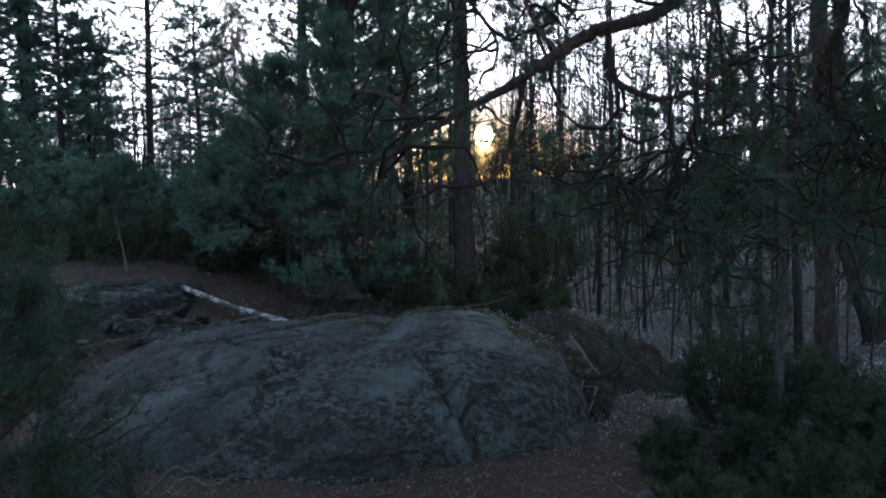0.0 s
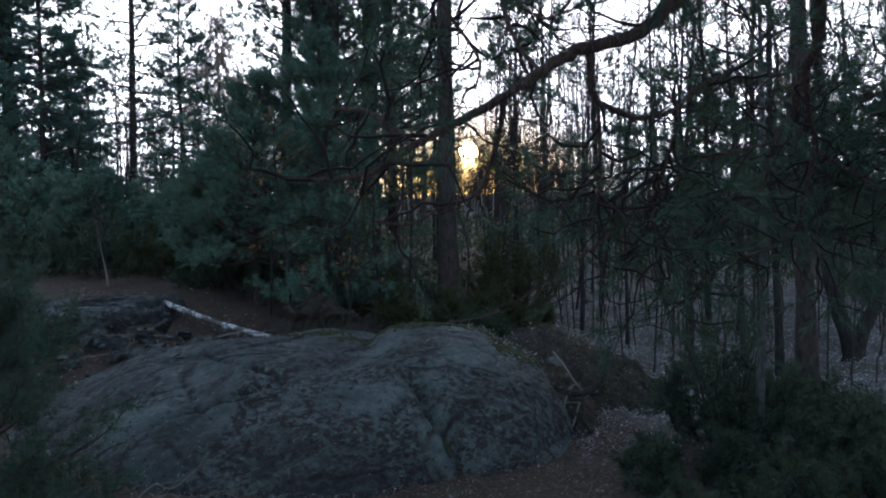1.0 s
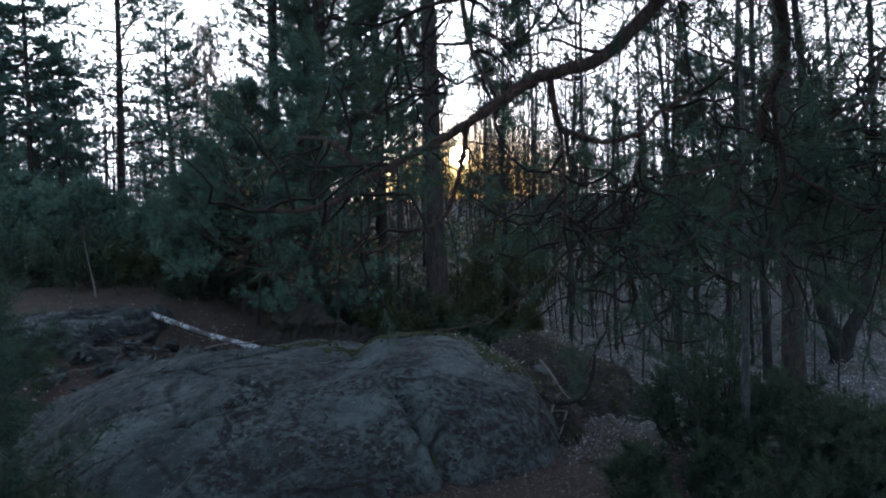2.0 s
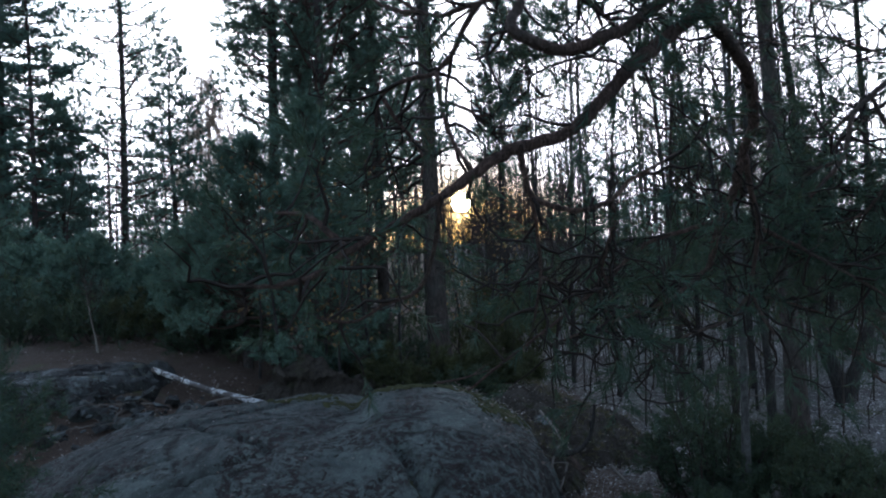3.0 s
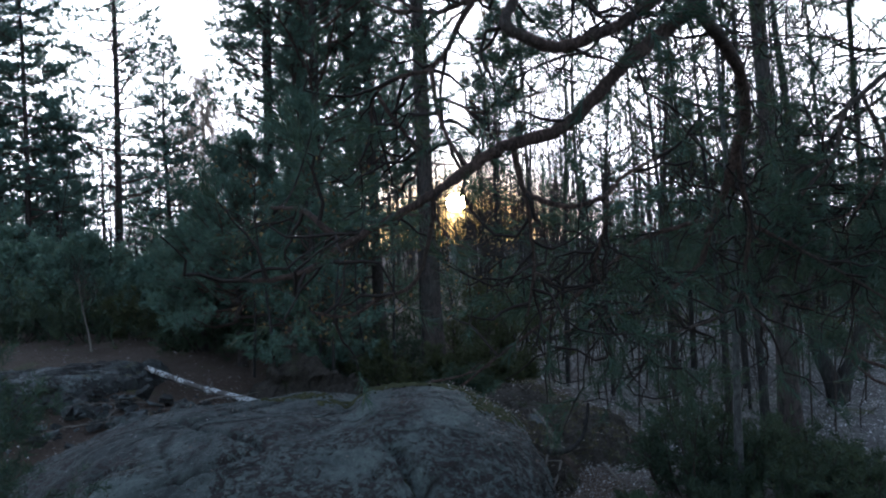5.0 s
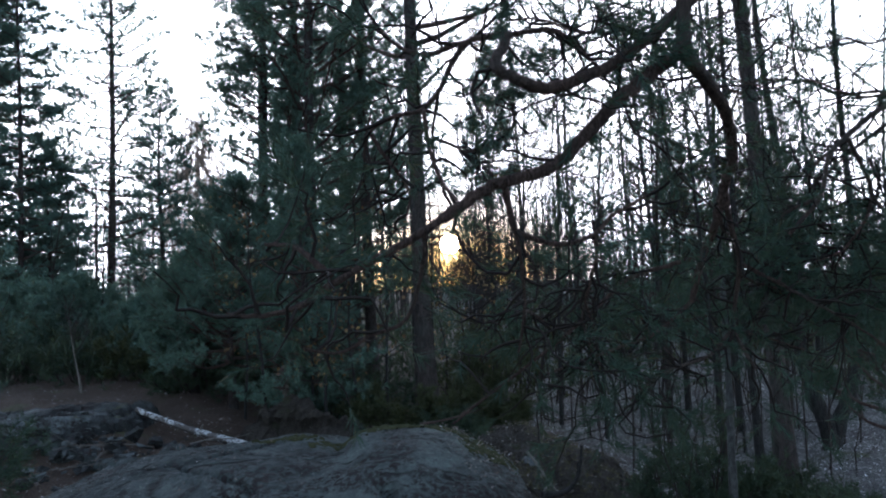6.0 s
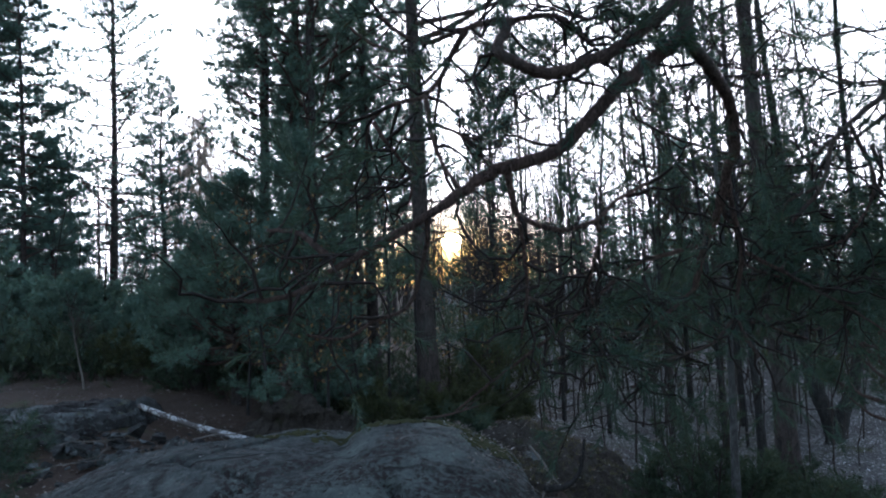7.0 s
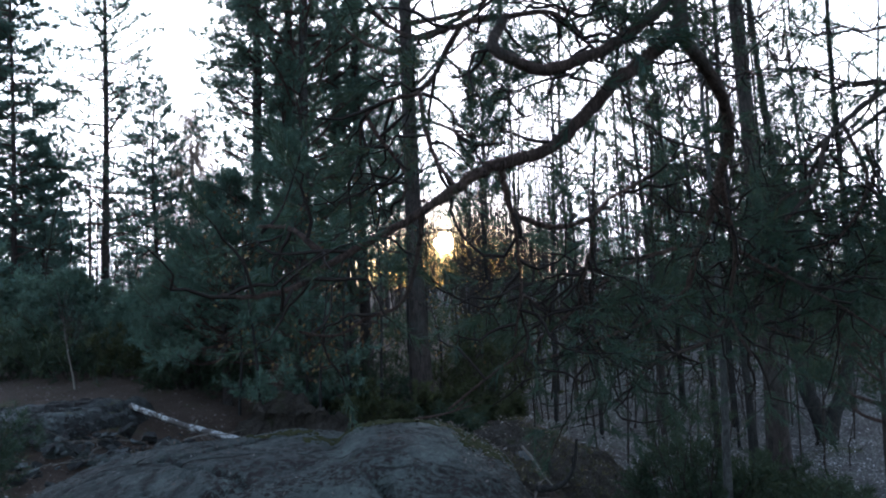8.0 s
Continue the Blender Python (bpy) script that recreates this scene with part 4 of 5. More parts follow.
bare_tree(1.98, 4.85, gz(1.98, 4.85), 4.4, 0.026, "slim grey sapling standing in the low shrubs", 86, (0.012, 0.01), 16, 0.5, 0.16, 0, name="sapling", bark=ALDER_BARK, wobble=0.06)

# low shrubs
bush(1.15, 3.2, gz(1.15, 3.2), 0.42, 0.5, 26, "dark green juniper bush beside the path", 91, JUNIPER, 26, 0.035, 0.005, 0.06, per=24)
bush(1.85, 3.6, gz(1.85, 3.6), 0.46, 0.55, 30, "dark green juniper bush beside the path", 92, JUNIPER, 20, 0.045, 0.007, 0.08)
bush(2.5, 4.2, gz(2.5, 4.2), 0.4, 0.5, 26, "dark green juniper bush beside the path", 93, JUNIPER, 20, 0.045, 0.007, 0.08)
bush(1.9, 5.15, gz(1.9, 5.15), 0.85, 0.4, 24, "dark green juniper bush beside the path", 94, JUNIPER, 20, 0.045, 0.007, 0.08)
bush(-2.15, 4.25, gz(-2.15, 4.25), 0.3, 0.5, 24, "low dark shrub in front of the boulder", 89, JUNIPER, 14, 0.04, 0.005, 0.06)
bush(1.42, 4.45, gz(1.42, 4.45), 0.3, 0.42, 22, "low dark green juniper beside the path", 99, JUNIPER, 18, 0.045, 0.007, 0.07)
bush(2.3, 4.75, gz(2.3, 4.75), 0.5, 0.5, 26, "dark green juniper bush beside the path", 97, JUNIPER, 18, 0.045, 0.007, 0.08)
bush(2.75, 5.3, gz(2.75, 5.3), 0.45, 0.5, 24, "dark green juniper bush beside the path", 98, JUNIPER, 18, 0.045, 0.007, 0.08)
bush(2.9, 6.2, gz(2.9, 6.2), 0.5, 0.5, 22, "low green shrub at the foot of the pine", 95, JUNIPER, 20, 0.045, 0.007, 0.08)
for k, (x, y, h, w) in enumerate([(-5.0, 13.0, 0.8, 0.9), (-3.9, 12.6, 0.9, 0.8), (-6.6, 13.6, 0.8, 0.9), (0.1, 9.2, 0.6, 0.8), (-0.7, 9.9, 1.0, 0.9), (0.9, 9.4, 0.4, 0.5), (-2.6, 11.4, 0.9, 0.9),
                                  (1.1, 10.9, 1.2, 0.7), (0.5, 8.3, 0.35, 0.4)]):
    bush(x, y, gz(x, y), h, w, 24, "dense dark shrub of the undergrowth", 100 + k, BILBERRY if k % 2 else JUNIPER, 16, 0.07, 0.010, 0.10, "shrub", "shrubs of the undergrowth")
for k, (x, y) in enumerate([(-3.4, 7.6), (-2.9, 7.9), (-3.8, 7.5), (-2.5, 8.3), (-3.1, 8.2), (-2.2, 8.6), (-0.9, 8.6), (-1.5, 8.5)]):
    a = 0.4 + 1.1 * k
    z = gz(x, y) + 0.04
    stick([(x, y, z), (x + 0.25 * math.cos(a), y + 0.12 * math.sin(a), z + 0.05), (x + 0.5 * math.cos(a), y + 0.3 * math.sin(a), z + 0.05)], 0.008 + 0.003 * (k % 3), "dead branch lying in the cleft between the rocks", 230 + k, forks=4, group="dead branches in the cleft")
for k, (x, y) in enumerate([(1.02, 5.75), (1.2, 5.8), (1.05, 6.1)]):
    a = 2.2 + 0.9 * k
    z = max(float(ground_z(x, y)), 0.22 + 0.16 * (y - 5.3))
    stick([(x, y, z + 0.05), (x + 0.12 * math.cos(a), y - 0.12, z + 0.05), (x + 0.2 * math.cos(a), y - 0.25, z - 0.08), (x + 0.25 * math.cos(a), y - 0.35, z - 0.14)], 0.009 + 0.004 * (k % 2), "pale exposed root on the bank beside the boulder", 250 + k, "dead_root", None, 3, "exposed roots on the bank")


def leafy_sapling(x, y, h, seed, label):
    """A young oak that keeps its withered leaves."""
    rng = np.random.default_rng(seed)
    ob = thing("oak_sapling", x, y, gz(x, y), label, "tree", "oak saplings behind the boulder")
    stem, wood, leaves = Pile(), Pile(), Pile()
    p = stem_path(rng, h, (rng.normal() * 0.05, 0), 0.1, 10)
    p[0, 2] -= 0.1
    tube(stem, p, np.linspace(0.022, 0.004, 10), 6, 0.05, rng)
    o = []
    for k in range(24):
        q = along(p, rng.uniform(0.25, 1))
        a = k * 2.4
        e = q + np.array([math.cos(a), math.sin(a), 0.5]) * rng.uniform(0.2, 0.55)
        m = (q + e) / 2 + rng.normal(size=3) * 0.04
        tube(wood, [q, m, e], [0.006, 0.004, 0.002], 4)
        for b in range(4):
            o.append(q + (e - q) * rng.uniform(0.3, 1.05) + rng.normal(size=3) * 0.05)
    o = np.array(o)
    n = len(o)
    f = across(rng.normal(size=(n, 3)), rng) * rng.uniform(0.035, 0.06, (n, 1))
    w = across(f / np.linalg.norm(f, axis=1)[:, None], rng) * 0.02
    v = np.stack([o, o + f * 0.5 + w, o + f + (0, 0, -0.015), o + f * 0.5 - w], 1).reshape(-1, 3)
    leaves.add(v, np.arange(4 * n).reshape(-1, 4))
    part("trunk", stem, GREY_BARK, ob)
    part("branchwork", wood, TWIG_BARK, ob, kind="stuff")
    part("crown", leaves, OAK_LEAF, ob, "withered orange-brown leaves", kind="stuff")


# saplings set where gold light glints among the pines
leafy_sapling(-1.1, 9.75, 2.7, 331, "oak sapling with withered orange-brown leaves")
leafy_sapling(-0.55, 9.5, 2.3, 332, "oak sapling with withered orange-brown leaves")
leafy_sapling(1.05, 10.6, 2.1, 333, "oak sapling with withered orange-brown leaves")
leafy_sapling(-1.55, 9.35, 2.6, 335, "oak sapling with withered orange-brown leaves")
leafy_sapling(-0.2, 9.75, 2.9, 336, "oak sapling with withered orange-brown leaves")
leafy_sapling(-0.85, 9.15, 2.2, 337, "oak sapling with withered orange-brown leaves")
leafy_sapling(1.35, 12.4, 2.6, 338, "oak sapling with withered orange-brown leaves")
leafy_sapling(0.6, 12.0, 1.75, 339, "oak sapling with withered orange-brown leaves")
leafy_sapling(-1.9, 9.9, 2.0, 334, "oak sapling with withered orange-brown leaves")

# ---------------------------------------------------------------- the pine whose limbs hang before the view
host = thing("pine_tree", 2.3, 1.2, gz(2.3, 1.2), "old pine with crooked low limbs hanging over the boulder", "tree")
HX = np.array([2.3, 1.2, gz(2.3, 1.2)])
rng = np.random.default_rng(77)
pile = Pile()
hp = stem_path(rng, 9, (0.0, 0.0), 0.06)
hp[0, 2] -= 0.2
tube(pile, hp, 0.17 * (1 - 0.85 * np.linspace(0, 1, 14)), 14, 0.04, rng)
part("trunk", pile, PINE_BARK, host)
TIPS, TIP_WAYS = [], []
TWIGS = Pile()


def limb(name, points, r0, r1, twigs=0, size=0.2, tufts=4, start=0.2, hang=0.0):
    """One limb of the host pine; twigs with needle tufts grow along it."""
    p = smooth_path(np.array(points) - HX, 6)
    p[1:-1] += rng.normal(size=p[1:-1].shape) * r0 * 0.08
    wood = Pile()
    tube(wood, p, np.linspace(r0, r1, len(p)) * (0.94 if name == "limb" else 0.85), 10, 0.025, rng)
    part(name, wood, LIMB_BARK, host)
    for k in range(twigs):
        s = start + (1 - start) * (k + rng.uniform(0, 1)) / twigs
        q = along(p, s)
        way = along(p, min(1, s + 0.1)) - along(p, max(0, s - 0.1))
        way = way / (np.linalg.norm(way) + 1e-9) * 0.6 + rng.normal(size=3) * 0.6 + np.array([0, 0, 0.1 - hang])
        long = size * rng.uniform(0.5, 1.3)
        t = [q]
        for j in range(5):
            way = way + rng.normal(size=3) * 0.42
            way /= np.linalg.norm(way)
            t.append(t[-1] + way * long / 5)
        t = np.array(t)
        low = (t[:, 2] + HX[2] - 1.7) / (t[:, 1] + HX[1])
        if low.min() < (-0.165 if t[-1, 0] + HX[0] > 0.3 else -0.1):
            continue
        tube(TWIGS, t, np.linspace(min(0.004, r1 + 0.0008), 0.0015, 6), 4)
        for j in range(tufts):
            f = rng.uniform(0.35, 1.0) if j else 1.0
            o = along(t, f)
            w = way + rng.normal(size=3) * 0.6
            w /= np.linalg.norm(w)
            e = o + w * rng.uniform(0.02, 0.07)
            tube(TWIGS, [o, e], [0.0016, 0.0012], 3)
            TIPS.append(e)
            TIP_WAYS.append(w)


limb("limb", [HX + (-0.05, 0, 2.9), (1.45, 1.6, 2.95), (0.89, 1.67, 2.59), (0.78, 1.63, 2.42), (0.68, 1.58, 2.31), (0.58, 1.54, 2.23), (0.49, 1.49, 2.17), (0.38, 1.45, 2.13), (0.31, 1.40, 2.14), (0.28, 1.40, 2.16), (0.30, 1.45, 2.21), (0.32, 1.50, 2.25)], 0.016, 0.01, 8, 0.2, 3)
limb("branch", [(0.32, 1.50, 2.25), (0.27, 1.54, 2.26), (0.21, 1.60, 2.26), (0.16, 1.65, 2.26), (0.10, 1.70, 2.30), (0.05, 1.75, 2.37)], 0.009, 0.004, 11, 0.22, 5)
limb("branch", [(0.24, 1.57, 2.26), (0.21, 1.60, 2.22), (0.19, 1.61, 2.18), (0.15, 1.63, 2.14), (0.08, 1.66, 2.13), (0.03, 1.70, 2.10), (0.02, 1.72, 2.01)], 0.008, 0.004, 9, 0.2, 4)
limb("branch", [(0.32, 1.50, 2.25), (0.41, 1.51, 2.26), (0.48, 1.55, 2.22), (0.53, 1.59, 2.19)], 0.007, 0.003, 10, 0.22, 5)
limb("limb", [HX + (-0.05, 0, 2.75), (1.35, 1.6, 2.8), (0.75, 1.61, 2.56), (0.70, 1.57, 2.38), (0.67, 1.54, 2.23), (0.60, 1.53, 2.17), (0.52, 1.50, 2.11), (0.45, 1.48, 2.04), (0.38, 1.46, 1.98), (0.29, 1.45, 1.956), (0.23, 1.44, 1.928), (0.17, 1.43, 1.888)], 0.018, 0.011, 3, 0.15, 1)
limb("branch", [(0.17, 1.43, 1.888), (0.10, 1.41, 1.845), (0.03, 1.40, 1.81), (-0.04, 1.38, 1.77), (-0.069, 1.37, 1.747), (-0.121, 1.36, 1.732), (-0.167, 1.35, 1.728), (-0.204, 1.345, 1.734)], 0.01, 0.004, 9, 0.22, 1)
limb("branch", [(0.29, 1.45, 1.95), (0.30, 1.46, 1.91), (0.31, 1.47, 1.87), (0.35, 1.49, 1.85), (0.41, 1.52, 1.84), (0.48, 1.56, 1.86), (0.53, 1.61, 1.90), (0.57, 1.60, 1.92), (0.65, 1.65, 1.96)], 0.008, 0.004, 6, 0.2, 3)
limb("branch", [(0.31, 1.47, 1.87), (0.32, 1.49, 1.82), (0.33, 1.53, 1.75), (0.33, 1.55, 1.70), (0.32, 1.58, 1.63)], 0.005, 0.003, 8, 0.18, 2)
limb("branch", [(0.48, 1.56, 1.86), (0.49, 1.59, 1.82), (0.48, 1.64, 1.75), (0.48, 1.67, 1.72), (0.51, 1.70, 1.65)], 0.006, 0.003, 8, 0.18, 2)
limb("limb", [(0.68, 1.55, 2.28), (0.70, 1.58, 2.22), (0.76, 1.64, 2.18), (0.83, 1.72, 2.12), (0.86, 1.78, 2.04), (0.86, 1.84, 1.98), (0.85, 1.89, 1.89), (0.83, 1.93, 1.82), (0.81, 1.97, 1.71)], 0.017, 0.009, 5, 0.2, 3)
limb("branch", [(0.86, 1.84, 1.98), (0.89, 1.89, 1.89), (0.93, 1.95, 1.80), (0.93, 2.01, 1.64), (0.98, 2.01, 1.53)], 0.009, 0.005, 12, 0.25, 2)
limb("branch", [(0.83, 1.93, 1.82), (0.73, 1.89, 1.80), (0.62, 1.84, 1.77), (0.51, 1.80, 1.69), (0.40, 1.78, 1.61), (0.29, 1.76, 1.54), (0.19, 1.75, 1.47)], 0.007, 0.003, 14, 0.26, 1)
limb("branch", [(0.81, 1.97, 1.71), (0.70, 1.92, 1.64), (0.60, 1.89, 1.61), (0.50, 1.88, 1.58), (0.39, 1.84, 1.55)], 0.006, 0.003, 13, 0.24, 1)
limb("branch", [(0.93, 1.95, 1.80), (1.04, 1.99, 1.75), (1.14, 1.99, 1.69), (1.26, 2.04, 1.63), (1.42, 2.09, 1.53)], 0.007, 0.003, 13, 0.24, 2)
limb("branch", [(0.93, 2.01, 1.64), (0.86, 2.01, 1.57), (0.74, 1.97, 1.54), (0.63, 1.93, 1.48)], 0.006, 0.003, 12, 0.24, 1)
limb("branch", [(-0.03, 1.38, 1.79), (-0.06, 1.40, 1.82), (-0.10, 1.44, 1.85), (-0.16, 1.49, 1.86)], 0.009, 0.004, 4, 0.2, 3)
limb("branch", [(0.14, 1.42, 1.87), (0.135, 1.45, 1.81), (0.10, 1.49, 1.71), (0.03, 1.50, 1.68), (-0.03, 1.52, 1.65), (-0.10, 1.53, 1.66)], 0.006, 0.003, 4, 0.16, 1, 0.5)
limb("branch", [HX + (-0.05, 0, 2.3), (1.75, 2.12, 2.39), (1.54, 2.09, 2.29), (1.38, 2.05, 2.20), (1.26, 2.01, 2.12), (1.20, 1.99, 2.07), (1.16, 1.98, 1.96), (1.08, 1.99, 1.87)], 0.012, 0.006, 7, 0.22, 4)
limb("branch", [(1.26, 2.01, 2.12), (1.35, 2.07, 1.97), (1.28, 2.08, 1.84), (1.19, 2.08, 1.80)], 0.007, 0.003, 12, 0.25, 4)
limb("branch", [(1.33, 1.89, 2.15), (1.36, 2.2, 2.1), (1.3, 2.45, 1.98), (1.18, 2.6, 1.9)], 0.007, 0.003, 16, 0.28, 2)
limb("branch", [(1.28, 1.95, 2.05), (1.5, 2.3, 2.0), (1.55, 2.6, 1.85), (1.5, 2.9, 1.75)], 0.007, 0.003, 16, 0.28, 2)
limb("branch", [(1.04, 1.98, 1.75), (1.2, 2.3, 1.78), (1.3, 2.6, 1.7), (1.35, 2.9, 1.6)], 0.006, 0.003, 15, 0.26, 2)
limb("branch", [(2.05, 2.51, 2.40), (1.86, 2.52, 2.35), (1.71, 2.58, 2.37), (1.58, 2.63, 2.38), (1.49, 2.68, 2.44), (1.36, 2.74, 2.46), (1.28, 2.79, 2.44)], 0.008, 0.003, 13, 0.3, 4)
limb("branch", [(1.71, 2.58, 2.37), (1.69, 2.64, 2.27), (1.62, 2.69, 2.22), (1.55, 2.75, 2.22)], 0.006, 0.003, 9, 0.28, 3)
limb("branch", [(0.53, 1.59, 2.19), (0.60, 1.68, 2.28), (0.61, 1.78, 2.36), (0.57, 1.87, 2.45)], 0.006, 0.003, 8, 0.24, 4)
limb("branch", [HX + (-0.05, 0.05, 2.5), (1.7, 2.0, 2.33), (1.45, 2.15, 2.26), (1.35, 2.16, 2.27), (1.24, 2.16, 2.31), (1.14, 2.16, 2.29), (1.04, 2.17, 2.32), (0.93, 2.17, 2.34)], 0.006, 0.002, 16, 0.2, 3)
limb("branch", [HX + (-0.05, 0.05, 2.7), (1.7, 2.0, 2.5), (1.46, 2.14, 2.41), (1.35, 2.15, 2.42), (1.24, 2.15, 2.39), (1.15, 2.16, 2.42), (1.06, 2.16, 2.40)], 0.005, 0.002, 14, 0.2, 3)
limb("branch", [(0.70, 1.57, 2.32), (0.61, 1.59, 2.27), (0.56, 1.59, 2.29), (0.48, 1.59, 2.28), (0.40, 1.59, 2.31), (0.33, 1.59, 2.31)], 0.005, 0.0025, 12, 0.16, 4)
limb("branch", [(0.53, 1.60, 2.20), (0.48, 1.69, 2.20), (0.43, 1.70, 2.14), (0.40, 1.70, 2.12)], 0.004, 0.002, 5, 0.12, 3)
limb("branch", [(0.86, 1.84, 1.98), (0.93, 2.05, 1.90), (1.04, 2.2, 1.88), (1.20, 2.25, 1.85), (1.37, 2.3, 1.84)], 0.007, 0.003, 18, 0.24, 5)
limb("branch", [(0.93, 1.95, 1.80), (1.0, 2.1, 1.77), (1.14, 2.2, 1.73), (1.28, 2.25, 1.70), (1.40, 2.3, 1.66)], 0.006, 0.003, 18, 0.24, 5)
limb("branch", [(0.93, 2.01, 1.64), (0.98, 2.15, 1.62), (1.1, 2.25, 1.6), (1.25, 2.3, 1.55)], 0.005, 0.003, 14, 0.22, 4)
limb("branch", [(0.152, 1.62, 2.137), (0.159, 1.567, 2.047), (0.179, 1.513, 1.97), (0.203, 1.46, 1.925)], 0.006, 0.004, 4, 0.14, 2)
limb("branch", [(0.166, 1.62, 2.078), (0.205, 1.615, 2.061), (0.24, 1.61, 2.043), (0.302, 1.605, 2.062), (0.382, 1.6, 2.079)], 0.0045, 0.0025, 8, 0.14, 2)
limb("branch", [(0.04, 1.68, 2.1), (0.061, 1.675, 2.061), (0.096, 1.67, 2.012), (0.117, 1.665, 1.969), (0.106, 1.66, 1.916)], 0.006, 0.003, 7, 0.18, 3)
limb("branch", [(1.26, 2.01, 2.12), (1.2, 2.1, 2.04), (1.28, 2.2, 1.99), (1.40, 2.25, 1.96), (1.54, 2.3, 1.95)], 0.006, 0.003, 12, 0.24, 5)
limb("branch", [(1.16, 1.98, 1.96), (1.12, 2.1, 1.93), (1.2, 2.2, 1.92), (1.34, 2.25, 1.90), (1.5, 2.3, 1.88)], 0.006, 0.003, 15, 0.24, 5)
limb("branch", [(1.35, 2.07, 1.97), (1.45, 2.15, 1.90), (1.55, 2.2, 1.80), (1.62, 2.25, 1.72)], 0.006, 0.003, 16, 0.24, 6)
limb("branch", [(0.33, 1.55, 1.70), (0.36, 1.70, 1.71), (0.42, 1.85, 1.68), (0.50, 1.9, 1.64), (0.60, 1.92, 1.58)], 0.005, 0.0025, 15, 0.22, 3)
limb("branch", [(0.48, 1.67, 1.72), (0.50, 1.8, 1.68), (0.54, 1.9, 1.6), (0.6, 1.95, 1.52)], 0.005, 0.0025, 15, 0.2, 3)
limb("branch", [(0.62, 1.84, 1.77), (0.66, 1.95, 1.72), (0.72, 2.05, 1.64), (0.80, 2.1, 1.56)], 0.005, 0.0025, 15, 0.2, 3)
# low limbs take the darkened twigs and needles in place of crown shade
part("branchwork", TWIGS, SHADED_TWIG, host, kind="stuff")
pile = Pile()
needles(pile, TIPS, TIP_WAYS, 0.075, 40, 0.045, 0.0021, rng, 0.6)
part("foliage", pile, SHADED_NEEDLES, host, kind="stuff")

# upper crown of the same pine, over the path: unseen, shades the low limbs
pile, green = Pile(), Pile()
tips, tip_ways = [], []
for k in range(26):
    base = along(hp, 0.46 + 0.52 * k / 26)
    az, long = k * 2.4, 3.0 - 0.07 * k
    d = np.array([math.cos(az), math.sin(az), 0.15])
    p = [base]
    for j in range(6):
        d = d + rng.normal(size=3) * 0.15
        p.append(p[-1] + d / np.linalg.norm(d) * long / 6)
    p = np.array(p)
    tube(pile, p, np.linspace(0.035, 0.006, 7), 5)
    for j in range(18):
        q = along(p, rng.uniform(0.2, 1))
        for i in range(4):
            tips.append(q + rng.normal(size=3) * 0.22)
            tip_ways.append(rng.normal(size=3) + d)
needles(green, tips, tip_ways, 0.16, 16, 0.11, 0.02, rng, 0.7)
part("upper_branchwork", pile, LIMB_BARK, host, kind="stuff")
part("crown", green, PINE_NEEDLES, host, kind="stuff")

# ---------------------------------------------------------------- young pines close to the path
pine(-1.68, 2.85, gz(-1.68, 2.85), 1.15, 0.016, 0.45, 0.62, 38, 6, "small young pine beside the path", 121, (0.0, 0), 0.02, 40, 0.05, 0.0028, 0.08, SHADED_NEEDLES, shape=0.5)

# ---------------------------------------------------------------- the woods further off
rng = np.random.default_rng(5)
kinds = [bare_tree(60 + 3 * k, -60, gz(60, -60), 11 + k % 3 * 2, 0.05 + 0.01 * (k % 4), "slim bare tree in the woods", 130 + k, (rng.normal() * 0.02, 0), 30, 0.22, 0.16, 1, wobble=0.25, group="bare trees of the woods", dot=0.04, coarse=True) for k in range(6)]
firs = [pine(60 + 3 * k, -66, gz(60, -66), 9 + 2.5 * k, 0.1 + 0.02 * k, 0.12 + 0.12 * k, 1.6 + 0.3 * k, 60, 4, "pine in the woods", 140 + k, (rng.normal() * 0.015, 0), 0.12, 12, 0.13, 0.032, 0.14, HAZED_NEEDLES, shape=0.6, lift=0.15, perk=0.4, coarse=True, group="pines of the woods") for k in range(4)]


def plant(model, x, y, size):
    z = gz(x, y)
    return copy_thing(model, pose(x, y, z, 0, 0, rng.uniform(0, 360)) @ Matrix.Scale(size, 4))


taken = []


def free(x, y, gap):
    if any(math.hypot(x - a, y - b) < gap for a, b in taken):
        return False
    taken.append((x, y))
    return True


# bare wood behind the hollow and round the sun
count = 0
while count < 64:
    far = rng.uniform(17, 70)
    az = radians(rng.uniform(-6, 38))
    x, y = far * math.sin(az), far * math.cos(az)
    if abs(math.degrees(az) - 2.95) > 0.4 + 9 / far and free(x, y, 0.9):
        plant(kinds[count % 6], x, y, rng.uniform(0.75, 1.15))
        count += 1
# pines along the left edge and behind
count = 0
while count < 30:
    far, az = rng.uniform(24, 70), radians(rng.uniform(-40, 0))
    x, y = far * math.sin(az), far * math.cos(az)
    if -25 < math.degrees(az) < -7:
        continue
    if free(x, y, 1.6):
        plant(firs[count % 4], x, y, rng.uniform(0.7, 1.1))
        count += 1
count = 0
while count < 6:
    far, az = rng.uniform(30, 60), radians(rng.uniform(7, 38))
    x, y = far * math.sin(az), far * math.cos(az)
    if free(x, y, 1.5):
        plant(firs[count % 2], x, y, rng.uniform(0.4, 0.65))
        count += 1
